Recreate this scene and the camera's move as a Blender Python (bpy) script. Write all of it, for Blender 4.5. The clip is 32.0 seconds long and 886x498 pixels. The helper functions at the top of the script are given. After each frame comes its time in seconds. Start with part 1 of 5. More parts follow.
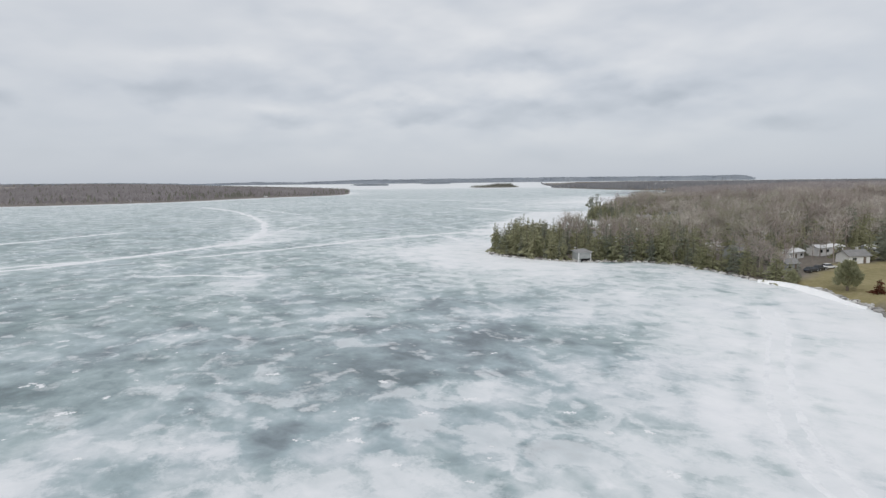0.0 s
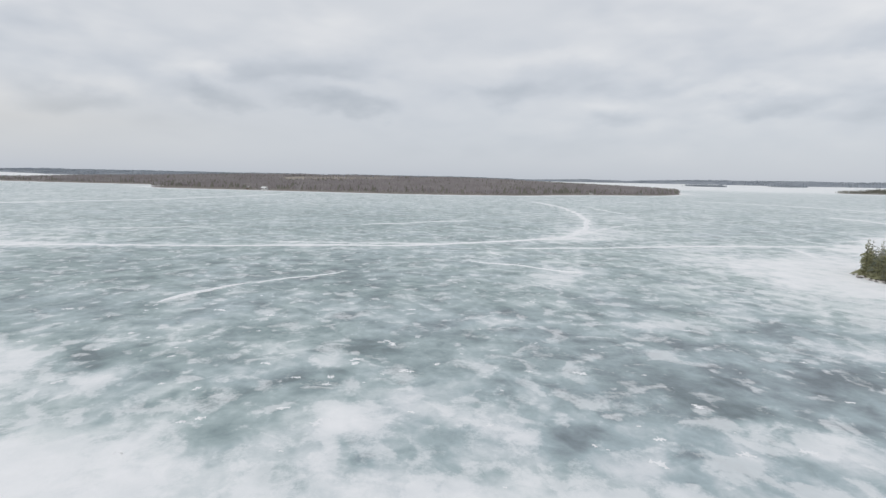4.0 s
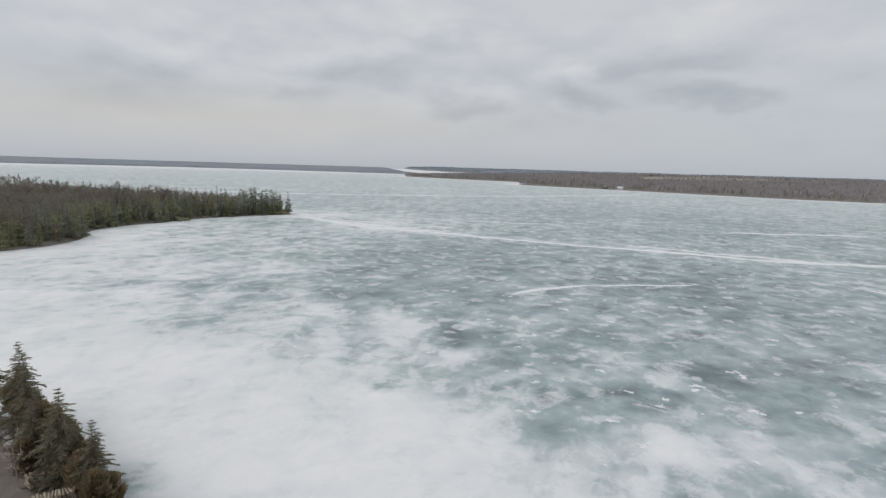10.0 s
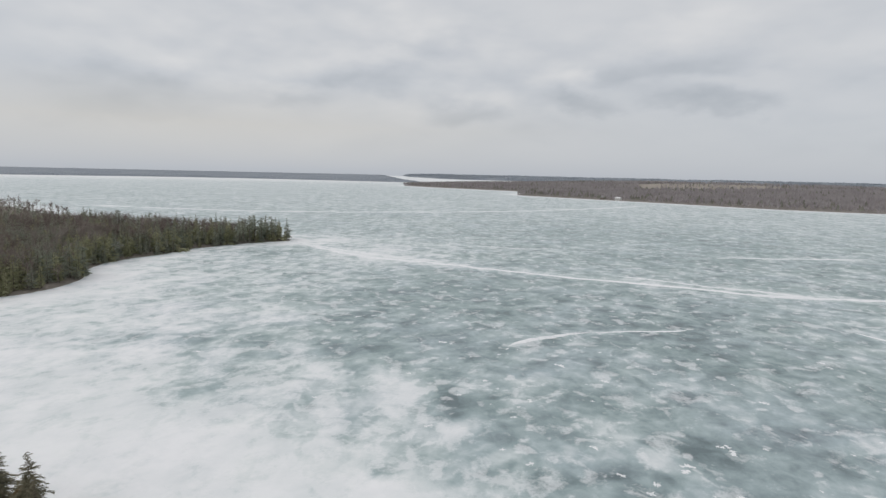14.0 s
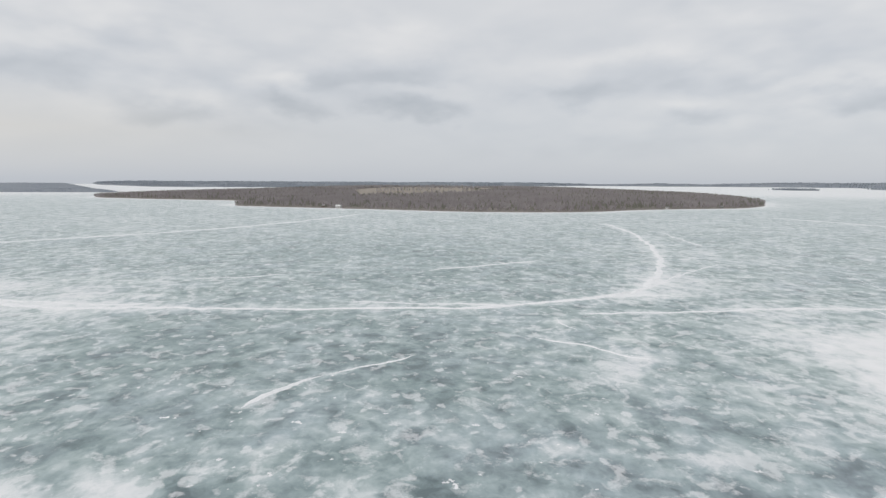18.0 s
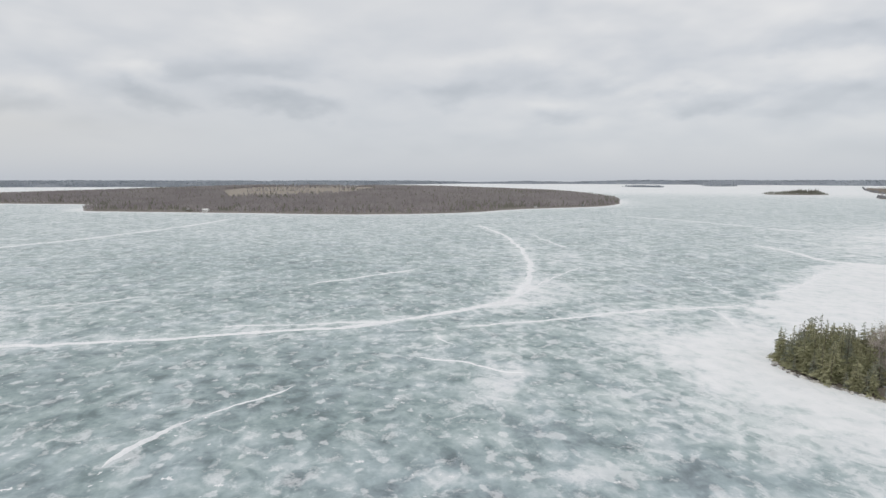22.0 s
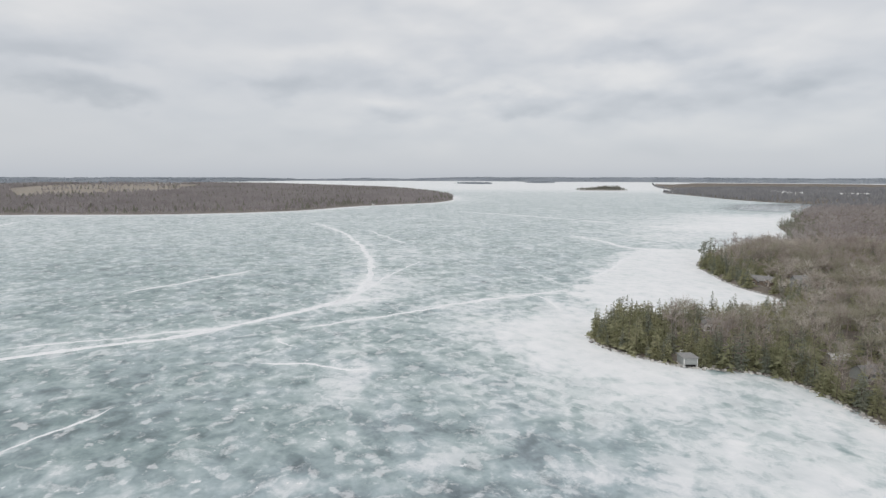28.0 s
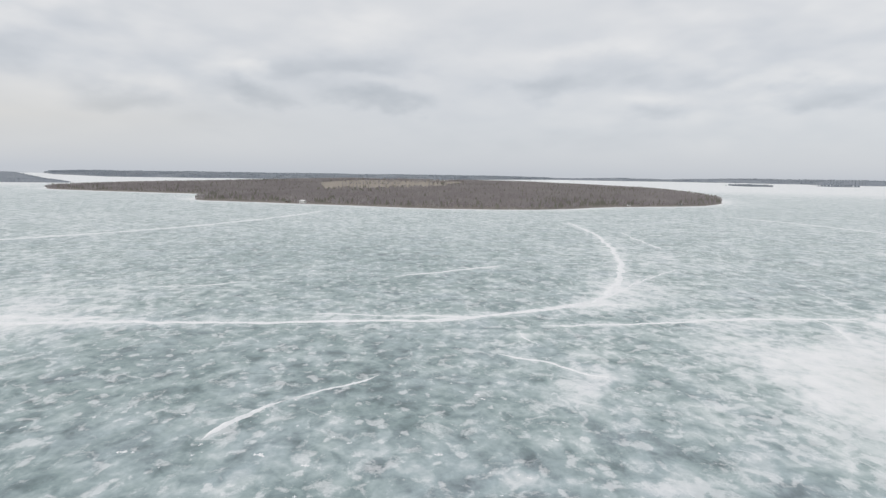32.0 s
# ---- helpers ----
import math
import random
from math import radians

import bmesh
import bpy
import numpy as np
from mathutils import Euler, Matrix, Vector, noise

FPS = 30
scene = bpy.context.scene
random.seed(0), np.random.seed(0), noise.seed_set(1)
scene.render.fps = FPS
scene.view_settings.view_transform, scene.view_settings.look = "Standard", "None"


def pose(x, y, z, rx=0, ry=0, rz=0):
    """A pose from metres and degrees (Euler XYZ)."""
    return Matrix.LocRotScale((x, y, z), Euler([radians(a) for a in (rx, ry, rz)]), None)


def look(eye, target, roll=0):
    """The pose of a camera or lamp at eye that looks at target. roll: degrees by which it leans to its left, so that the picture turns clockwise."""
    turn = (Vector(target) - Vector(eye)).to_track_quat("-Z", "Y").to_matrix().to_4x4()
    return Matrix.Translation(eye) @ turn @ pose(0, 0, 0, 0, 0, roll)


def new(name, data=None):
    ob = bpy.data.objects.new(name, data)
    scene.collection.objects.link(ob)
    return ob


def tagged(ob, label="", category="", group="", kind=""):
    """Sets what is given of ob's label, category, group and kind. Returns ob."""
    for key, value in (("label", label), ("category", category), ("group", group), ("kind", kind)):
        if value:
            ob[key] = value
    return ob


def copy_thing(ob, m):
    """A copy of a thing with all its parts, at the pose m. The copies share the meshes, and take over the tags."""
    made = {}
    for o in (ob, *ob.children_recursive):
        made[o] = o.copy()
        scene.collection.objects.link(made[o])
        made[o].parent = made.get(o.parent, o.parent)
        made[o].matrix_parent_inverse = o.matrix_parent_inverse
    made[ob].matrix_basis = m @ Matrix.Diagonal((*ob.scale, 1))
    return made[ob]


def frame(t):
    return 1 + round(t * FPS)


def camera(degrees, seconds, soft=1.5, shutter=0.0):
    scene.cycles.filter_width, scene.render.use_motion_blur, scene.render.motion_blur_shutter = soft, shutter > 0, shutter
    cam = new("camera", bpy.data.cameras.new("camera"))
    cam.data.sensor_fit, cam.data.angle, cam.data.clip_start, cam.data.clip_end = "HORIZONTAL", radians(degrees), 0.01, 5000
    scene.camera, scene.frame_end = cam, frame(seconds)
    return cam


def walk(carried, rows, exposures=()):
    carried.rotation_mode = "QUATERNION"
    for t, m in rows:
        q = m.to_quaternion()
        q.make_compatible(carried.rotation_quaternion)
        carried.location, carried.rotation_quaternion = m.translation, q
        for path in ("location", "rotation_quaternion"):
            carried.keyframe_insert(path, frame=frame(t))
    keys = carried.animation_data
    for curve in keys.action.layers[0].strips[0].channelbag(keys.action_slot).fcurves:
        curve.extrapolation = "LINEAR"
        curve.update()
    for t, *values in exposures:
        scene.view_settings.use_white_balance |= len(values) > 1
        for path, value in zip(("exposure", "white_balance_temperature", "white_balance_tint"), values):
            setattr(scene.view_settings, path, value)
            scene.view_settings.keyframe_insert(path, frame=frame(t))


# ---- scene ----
cam = camera(75.59, 32.0, soft=1.4)
# seconds, place, heading to the left of north, pitch, lean
PATH = [
    (0, 0.00, 0.00, 27.99, 0.00, -6.66, -0.64),
    (0.5, 0.21, 0.01, 28.02, 2.64, -6.64, -0.74),
    (1, 0.41, 0.05, 28.10, 5.77, -6.59, -0.60),
    (1.5, 0.53, 0.09, 28.19, 9.12, -6.60, -0.44),
    (2, 0.55, 0.19, 28.27, 13.07, -6.60, -0.10),
    (2.5, 0.45, 0.40, 28.33, 17.23, -6.62, 0.28),
    (3, 0.28, 0.65, 28.37, 21.41, -6.72, 0.63),
    (3.5, 0.06, 0.92, 28.41, 26.43, -6.90, 0.90),
    (5.5, -0.30, 1.28, 28.05, 45.56, -7.19, 1.64),
    (6, -0.27, 1.49, 28.07, 50.05, -7.35, 1.82),
    (6.5, -0.27, 1.66, 28.11, 55.06, -7.54, 1.91),
    (7, -0.25, 1.75, 28.15, 59.83, -7.72, 1.90),
    (7.5, -0.15, 1.69, 28.12, 62.36, -7.85, 2.15),
    (8, -0.00, 1.55, 28.14, 63.76, -7.95, 2.13),
    (8.5, 0.16, 1.42, 28.29, 64.57, -8.02, 2.00),
    (9, 0.29, 1.37, 28.64, 65.15, -8.01, 1.89),
    (9.5, 0.40, 1.45, 29.20, 65.56, -8.03, 1.86),
    (10, 0.48, 1.56, 30.04, 65.92, -7.96, 1.71),
    (10.5, 0.49, 1.59, 31.22, 66.17, -8.01, 1.81),
    (11, 0.49, 1.59, 32.68, 66.16, -7.91, 1.72),
    (11.5, 0.51, 1.60, 34.31, 66.23, -7.90, 1.69),
    (12, 0.57, 1.61, 35.98, 66.29, -7.92, 1.65),
    (12.5, 0.66, 1.59, 37.66, 66.39, -7.81, 1.63),
    (13, 0.78, 1.57, 39.22, 66.49, -7.72, 1.55),
    (13.5, 0.95, 1.53, 40.63, 66.43, -7.51, 1.31),
    (15.5, 1.69, 1.25, 47.00, 58.49, -7.26, 1.20),
    (16, 1.60, 1.19, 48.49, 53.45, -6.97, 0.74),
    (16.5, 1.48, 1.11, 49.99, 48.14, -6.95, 0.69),
    (17, 1.36, 1.04, 51.45, 45.61, -6.82, 0.56),
    (17.5, 1.26, 0.99, 52.87, 42.20, -6.81, 0.51),
    (18, 1.16, 0.94, 54.24, 38.57, -6.77, 0.29),
    (18.5, 1.10, 0.90, 55.62, 35.35, -6.81, 0.16),
    (19, 1.10, 0.87, 57.04, 33.60, -6.82, 0.01),
    (19.5, 1.19, 0.89, 58.49, 31.78, -6.84, 0.14),
    (20, 1.28, 0.85, 59.89, 29.91, -6.84, 0.07),
    (20.5, 1.36, 0.77, 61.12, 28.79, -6.86, 0.03),
    (21, 1.40, 0.71, 62.09, 27.98, -6.87, -0.00),
    (21.5, 1.42, 0.69, 62.76, 27.23, -6.91, 0.03),
    (22, 1.41, 0.72, 63.15, 26.37, -7.02, 0.11),
    (22.5, 1.41, 0.82, 63.31, 24.66, -7.05, 0.08),
    (23, 1.43, 0.90, 63.34, 23.90, -7.09, 0.12),
    (23.5, 1.43, 0.98, 63.29, 21.45, -7.09, 0.07),
    (24, 1.36, 1.02, 63.19, 17.06, -7.14, -0.06),
    (24.5, 1.18, 1.05, 63.08, 12.75, -7.18, -0.14),
    (25, 0.93, 1.10, 62.96, 10.00, -7.14, -0.17),
    (25.5, 0.64, 1.11, 62.84, 8.36, -7.13, 0.12),
    (27.5, 0.39, 1.14, 62.84, 8.18, -7.25, -0.12),
    (28, 0.51, 1.11, 62.87, 10.21, -7.27, 0.20),
    (28.5, 0.66, 1.09, 62.92, 13.32, -7.29, 0.19),
    (29, 0.83, 1.07, 62.99, 17.23, -7.30, 0.39),
    (29.5, 0.96, 1.05, 63.06, 20.68, -7.33, 0.56),
    (30, 1.06, 1.03, 63.13, 24.26, -7.38, 0.71),
    (30.5, 1.15, 1.04, 63.20, 27.58, -7.40, 0.78),
    (31, 1.23, 1.11, 63.27, 30.95, -7.47, 0.83),
    (31.5, 1.33, 1.22, 63.36, 33.07, -7.53, 0.93),
    (32, 1.45, 1.37, 63.46, 35.13, -7.58, 0.88),
]
walk(cam, [(t, Matrix.Translation((x, y, z)) @ pose(0, 0, 0, 0, 0, yaw) @ pose(0, 0, 0, 90 + pitch) @ pose(0, 0, 0, 0, 0, lean)) for t, x, y, z, yaw, pitch, lean in PATH],
     exposures=((0.0, -0.03, 6390, 10), (3.0, 0.0, 6410, 10), (6.0, 0.02, 6490, 10), (7.0, -0.09, 6488, 10), (8.0, -0.16, 6497, 10), (9.0, -0.17, 6505, 10), (10.0, -0.19, 6514, 10), (12.0, -0.18, 6530, 10), (13.0, -0.12, 6540, 10), (15.5, -0.13, 6590, 10), (18.0, 0.0, 6590, 10), (23.0, 0.02, 6590, 10), (28.0, 0.0, 6590, 10), (32.0, 0.07, 6590, 10)))

# ---------------------------------------------------------------- world, sun
SUN_EL, SUN_AZ = radians(38), radians(200)
world = bpy.data.worlds.new("overcast_sky")
scene.world = world
world.use_nodes = True
wn, wl = world.node_tree.nodes, world.node_tree.links
wn.clear()


def wnode(kind, **props):
    n = wn.new(kind)
    for key, value in props.items():
        n.inputs[key].default_value = value
    return n


w_out = wn.new("ShaderNodeOutputWorld")
w_bg = wn.new("ShaderNodeBackground")
sky = wn.new("ShaderNodeTexSky")
sky.sky_type = "NISHITA"
sky.sun_disc = False
sky.sun_elevation, sky.sun_rotation = SUN_EL, SUN_AZ
sky_dim = wn.new("ShaderNodeVectorMath")
sky_dim.operation = "SCALE"
sky_dim.inputs["Scale"].default_value = 0.1
wl.new(sky.outputs[0], sky_dim.inputs[0])
tc = wn.new("ShaderNodeTexCoord")
sep = wn.new("ShaderNodeSeparateXYZ")
wl.new(tc.outputs["Generated"], sep.inputs[0])


def wmath(op, a, b=None, c=None, clamp=False):
    n = wn.new("ShaderNodeMath")
    n.operation, n.use_clamp = op, clamp
    for i, v in enumerate((a, b, c)):
        if v is None:
            continue
        if isinstance(v, (int, float)):
            n.inputs[i].default_value = v
        else:
            wl.new(v, n.inputs[i])
    return n.outputs[0]


# lumps of cloud, wider than high, pale on top and grey below
up = wmath("MAXIMUM", sep.outputs[2], 0.0)


def cloud_noise(lift, scale, detail, flat):
    comb = wn.new("ShaderNodeCombineXYZ")
    wl.new(sep.outputs[0], comb.inputs[0])
    wl.new(sep.outputs[1], comb.inputs[1])
    wl.new(wmath("MULTIPLY", wmath("ADD", up, lift), flat), comb.inputs[2])
    tilt = wn.new("ShaderNodeMapping")
    tilt.inputs["Rotation"].default_value = (0.5, 0.7, 0.3)
    wl.new(comb.outputs[0], tilt.inputs["Vector"])
    n = wnode("ShaderNodeTexNoise", Scale=scale, Detail=detail, Roughness=0.5, Distortion=0.0)
    wl.new(tilt.outputs[0], n.inputs["Vector"])
    return n.outputs[0]


lump, lump_above = cloud_noise(0.0, 6.0, 3.0, 2.6), cloud_noise(0.03, 6.0, 3.0, 2.6)
wide = cloud_noise(0.0, 1.7, 2.0, 2.0)
ragged_a, ragged_b = cloud_noise(0.3, 7.0, 5.0, 2.2), cloud_noise(0.7, 9.0, 5.0, 2.0)
body = wmath("MULTIPLY", up, 9.0, clamp=True)
relief = wmath("SUBTRACT", wmath("MULTIPLY", wmath("SUBTRACT", lump, lump_above), 0.36), wmath("MULTIPLY", wmath("SUBTRACT", lump, 0.5), 0.12))
relief = wmath("MULTIPLY", wmath("MULTIPLY", relief, body), wmath("MULTIPLY", wmath("SUBTRACT", wide, 0.36), 6.0, clamp=True))
# low cumulus under the deck, flat and grey beneath: heading to the left of north, elevation, half width, half height (degrees), depth
CUMULUS = [(94.5, 8.3, 10, 2.2, 1.0), (95, 5.6, 8, 1.3, 0.8), (75, 10.0, 6, 1.8, 1.0), (63.5, 7.0, 5.5, 1.5, 1.1), (53, 7.7, 5, 1.4, 1.2), (41.3, 7.6, 6, 1.4, 1.2), (45, 11.0, 9, 2.4, 0.9),
           (26.3, 8.9, 6, 1.4, 0.8), (14.5, 6.1, 5, 1.0, 0.8), (23, 10.6, 6, 1.3, 0.7), (12, 9.9, 7, 1.6, 0.7), (3.5, 7.4, 5, 1.4, 1.2), (-8.3, 8.0, 8, 2.0, 1.2), (-20.8, 8.9, 7, 1.7, 1.1),
           (-31, 5.4, 6, 1.3, 0.7), (-8, 11.8, 7, 1.5, 0.8), (67, 13.2, 7, 1.7, 0.7), (81, 7.2, 5, 1.2, 0.8), (-3.5, 5.7, 6, 1.0, 0.5)]
heading = wmath("MULTIPLY", wmath("ARCTAN2", wmath("MULTIPLY", sep.outputs[0], -1.0), sep.outputs[1]), 180 / math.pi)
height_ = wmath("MULTIPLY", wmath("ARCSINE", sep.outputs[2]), 180 / math.pi)
heading = wmath("MULTIPLY_ADD", wmath("SUBTRACT", ragged_a, 0.5), 18.0, heading)
height_ = wmath("MULTIPLY_ADD", wmath("SUBTRACT", ragged_b, 0.5), 4.6, height_)
for az_c, el_c, half_w, half_h, depth in CUMULUS:
    cu = wmath("MULTIPLY_ADD", heading, 0.74 / half_w, -0.74 * az_c / half_w)
    cv = wmath("MULTIPLY_ADD", height_, 0.62 / half_h, -0.62 * el_c / half_h)
    fall = wmath("SUBTRACT", 1.0, wmath("MULTIPLY_ADD", cv, cv, wmath("MULTIPLY", cu, cu)), clamp=True)
    relief = wmath("MULTIPLY_ADD", wmath("MULTIPLY", fall, fall), wmath("MULTIPLY_ADD", cv, 0.29 * depth, -0.045 * depth), relief)
base = wmath("ADD", wmath("MULTIPLY", wmath("MULTIPLY", up, 3.0, clamp=True), 0.10), wmath("MULTIPLY_ADD", wide, 0.10, 0.565))
mixed = wmath("ADD", base, relief)
cloud = wn.new("ShaderNodeValToRGB")
cloud.color_ramp.elements[0].position, cloud.color_ramp.elements[0].color = 0.45, (0.415, 0.455, 0.505, 1)
cloud.color_ramp.elements[1].position, cloud.color_ramp.elements[1].color = 0.80, (0.785, 0.79, 0.80, 1)
mid = cloud.color_ramp.elements.new(0.62)
mid.color = (0.60, 0.63, 0.675, 1)
wl.new(mixed, cloud.inputs[0])
# the deck thickens into an even grey veil towards the horizon
veil = wn.new("ShaderNodeMixRGB")
veil.inputs[2].default_value = (0.515, 0.553, 0.612, 1)
wl.new(wmath("MULTIPLY", wmath("POWER", wmath("SUBTRACT", 1.0, up, clamp=True), 34.0), 0.92), veil.inputs[0])
wl.new(cloud.outputs[0], veil.inputs[1])
# a paler warm break over the western lake
warm = wn.new("ShaderNodeMixRGB")
warm.inputs[2].default_value = (0.66, 0.645, 0.62, 1)
west = wmath("MULTIPLY", wmath("MULTIPLY", sep.outputs[0], -1.0), 1.0, clamp=True)
band = wmath("SUBTRACT", 1.0, wmath("MULTIPLY", wmath("ABSOLUTE", wmath("SUBTRACT", up, 0.075)), 14.0), clamp=True)
wl.new(wmath("MULTIPLY", wmath("MULTIPLY", wmath("POWER", west, 6.0), band), 0.75), warm.inputs[0])
wl.new(veil.outputs[0], warm.inputs[1])
w_mix = wn.new("ShaderNodeMixRGB")
w_mix.inputs[0].default_value = 0.94
wl.new(sky_dim.outputs[0], w_mix.inputs[1])
wl.new(warm.outputs[0], w_mix.inputs[2])
wl.new(w_mix.outputs[0], w_bg.inputs["Color"])
w_bg.inputs["Strength"].default_value = 1.0
wl.new(w_bg.outputs[0], w_out.inputs["Surface"])

sun_data = bpy.data.lights.new("sun", "SUN")
sun_data.energy, sun_data.angle, sun_data.color = 1.3, radians(30), (1.0, 0.965, 0.92)
sun = new("sun", sun_data)
sun.matrix_world = look((0, 0, 300), (-300 * math.sin(SUN_AZ) / math.tan(SUN_EL), -300 * math.cos(SUN_AZ) / math.tan(SUN_EL), 0))

# ---------------------------------------------------------------- materials


def material(name, rough=0.8, spec=0.3):
    m = bpy.data.materials.new(name)
    m.use_nodes = True
    b = m.node_tree.nodes["Principled BSDF"]
    b.inputs["Roughness"].default_value = rough
    b.inputs["Specular IOR Level"].default_value = spec
    return m, m.node_tree.nodes, m.node_tree.links, b


def ramp(nodes, stops):
    r = nodes.new("ShaderNodeValToRGB")
    els = r.color_ramp.elements
    while len(els) < len(stops):
        els.new(0.5)
    for e, (p, c) in zip(els, stops):
        e.position, e.color = p, (*c, 1)
    return r


def node_math(nodes, links, op, a, b=None, c=None, clamp=False):
    n = nodes.new("ShaderNodeMath")
    n.operation, n.use_clamp = op, clamp
    for i, v in enumerate((a, b, c)):
        if v is None:
            continue
        if isinstance(v, (int, float)):
            n.inputs[i].default_value = v
        else:
            links.new(v, n.inputs[i])
    return n.outputs[0]


def noise_tex(nodes, links, vector, scale, detail=4.0, rough=0.55, distort=0.0):
    n = nodes.new("ShaderNodeTexNoise")
    n.inputs["Scale"].default_value, n.inputs["Detail"].default_value = scale, detail
    n.inputs["Roughness"].default_value, n.inputs["Distortion"].default_value = rough, distort
    links.new(vector, n.inputs["Vector"])
    return n.outputs[0]


def world_pos(nodes):
    return nodes.new("ShaderNodeNewGeometry").outputs["Position"]


def attribute(nodes, name):
    a = nodes.new("ShaderNodeAttribute")
    a.attribute_name = name
    return a.outputs["Fac"]


def mottled(name, stops, scale, rough=0.85, spec=0.2, fine=6.0, bump=0.0, island=0.0, per_object=0.0, thin=0.0):
    """A surface whose colour wanders at two scales, optionally from island to island or object to object."""
    m, nodes, links, b = material(name, rough, spec)
    pos = world_pos(nodes)
    v = node_math(nodes, links, "ADD", node_math(nodes, links, "MULTIPLY", noise_tex(nodes, links, pos, scale), 0.6),
                  node_math(nodes, links, "MULTIPLY", noise_tex(nodes, links, pos, scale * fine, 3.0), 0.4))
    if island:
        rnd = nodes.new("ShaderNodeNewGeometry").outputs["Random Per Island"]
        v = node_math(nodes, links, "MULTIPLY_ADD", node_math(nodes, links, "SUBTRACT", rnd, 0.5), island, v)
    if per_object:
        rnd = nodes.new("ShaderNodeObjectInfo").outputs["Random"]
        v = node_math(nodes, links, "MULTIPLY_ADD", node_math(nodes, links, "SUBTRACT", rnd, 0.5), per_object, v)
    r = ramp(nodes, stops)
    links.new(v, r.inputs[0])
    links.new(r.outputs[0], b.inputs["Base Color"])
    if bump:
        bn = nodes.new("ShaderNodeBump")
        bn.inputs["Strength"].default_value, bn.inputs["Distance"].default_value = 0.6, bump
        links.new(noise_tex(nodes, links, pos, scale * fine * 2, 4.0), bn.inputs["Height"])
        links.new(bn.outputs[0], b.inputs["Normal"])
    if thin:
        # needles and twigs pass light on to their far side
        through_ = nodes.new("ShaderNodeBsdfTranslucent")
        links.new(r.outputs[0], through_.inputs["Color"])
        both = nodes.new("ShaderNodeMixShader")
        both.inputs[0].default_value = thin
        links.new(b.outputs[0], both.inputs[1])
        links.new(through_.outputs[0], both.inputs[2])
        links.new(both.outputs[0], nodes["Material Output"].inputs["Surface"])
    return m


def ice_material():
    m, nodes, links, b = material("lake_ice", 0.5, 0.35)
    tilt = nodes.new("ShaderNodeMapping")
    tilt.inputs["Rotation"].default_value, tilt.inputs["Location"].default_value = (0.55, 0.35, 0.2), (13.0, 7.0, 31.0)
    # the wind drew the snow out towards the north-west
    turned, drawn = nodes.new("ShaderNodeMapping"), nodes.new("ShaderNodeMapping")
    turned.inputs["Rotation"].default_value = (0.0, 0.0, radians(-42))
    drawn.inputs["Scale"].default_value = (1.04, 0.88, 1.0)
    links.new(world_pos(nodes), turned.inputs["Vector"])
    links.new(turned.outputs[0], drawn.inputs["Vector"])
    links.new(drawn.outputs[0], tilt.inputs["Vector"])
    pos = tilt.outputs[0]

    def mt(op, a, bb=None, c=None, clamp=False):
        return node_math(nodes, links, op, a, bb, c, clamp)

    snow, wet, blue = attribute(nodes, "snow"), attribute(nodes, "wet"), attribute(nodes, "blue")
    big = noise_tex(nodes, links, pos, 0.022, 3.0, 0.5, 0.4)
    patch = noise_tex(nodes, links, pos, 0.085, 3.0, 0.5, 0.4)
    blob = noise_tex(nodes, links, pos, 0.19, 2.0, 0.5, 0.4)
    crisp = noise_tex(nodes, links, pos, 0.42, 5.0, 0.65, 0.8)
    fine = noise_tex(nodes, links, pos, 1.5, 5.0, 0.7, 0.4)
    # firm snow is smooth, half-thawed ice uneven
    uneven = mt("MULTIPLY_ADD", snow, -2.6, 2.7, clamp=True)
    v = mt("MULTIPLY", mt("SUBTRACT", big, 0.5), 0.34)
    v = mt("MULTIPLY_ADD", mt("SUBTRACT", patch, 0.5), 0.78, v)
    v = mt("MULTIPLY_ADD", mt("SUBTRACT", blob, 0.5), 0.62, v)
    v = mt("MULTIPLY_ADD", mt("SUBTRACT", crisp, 0.5), 0.34, v)
    v = mt("SUBTRACT", v, mt("MULTIPLY", mt("MULTIPLY", mt("SUBTRACT", noise_tex(nodes, links, pos, 0.155, 2.0, 0.5, 0.6), 0.55), 8.0, clamp=True), 0.15))
    v = mt("MULTIPLY_ADD", v, uneven, snow)
    v = mt("MULTIPLY_ADD", mt("SUBTRACT", fine, 0.5), 0.15, v)
    v = mt("SUBTRACT", mt("SUBTRACT", v, wet), 0.03)
    # clear ice is sea-green in places and plain blue-grey in others
    green = ramp(nodes, [(0.0, (0.115, 0.165, 0.172)), (0.18, (0.222, 0.295, 0.30)), (0.38, (0.37, 0.447, 0.45)),
                         (0.60, (0.59, 0.643, 0.648)), (0.82, (0.775, 0.79, 0.795)), (1.0, (0.86, 0.865, 0.87))])
    grey = ramp(nodes, [(0.0, (0.125, 0.16, 0.18)), (0.18, (0.23, 0.28, 0.305)), (0.38, (0.358, 0.437, 0.465)),
                        (0.60, (0.61, 0.645, 0.67)), (0.82, (0.79, 0.795, 0.81)), (1.0, (0.86, 0.865, 0.875))])
    links.new(v, green.inputs[0])
    links.new(v, grey.inputs[0])
    tint = nodes.new("ShaderNodeMixRGB")
    links.new(mt("ADD", mt("MULTIPLY_ADD", mt("SUBTRACT", noise_tex(nodes, links, pos, 0.045, 4.0, 0.6, 0.5), 0.5), 3.0, 0.22, clamp=True), blue, clamp=True), tint.inputs[0])
    links.new(green.outputs[0], tint.inputs[1])
    links.new(grey.outputs[0], tint.inputs[2])
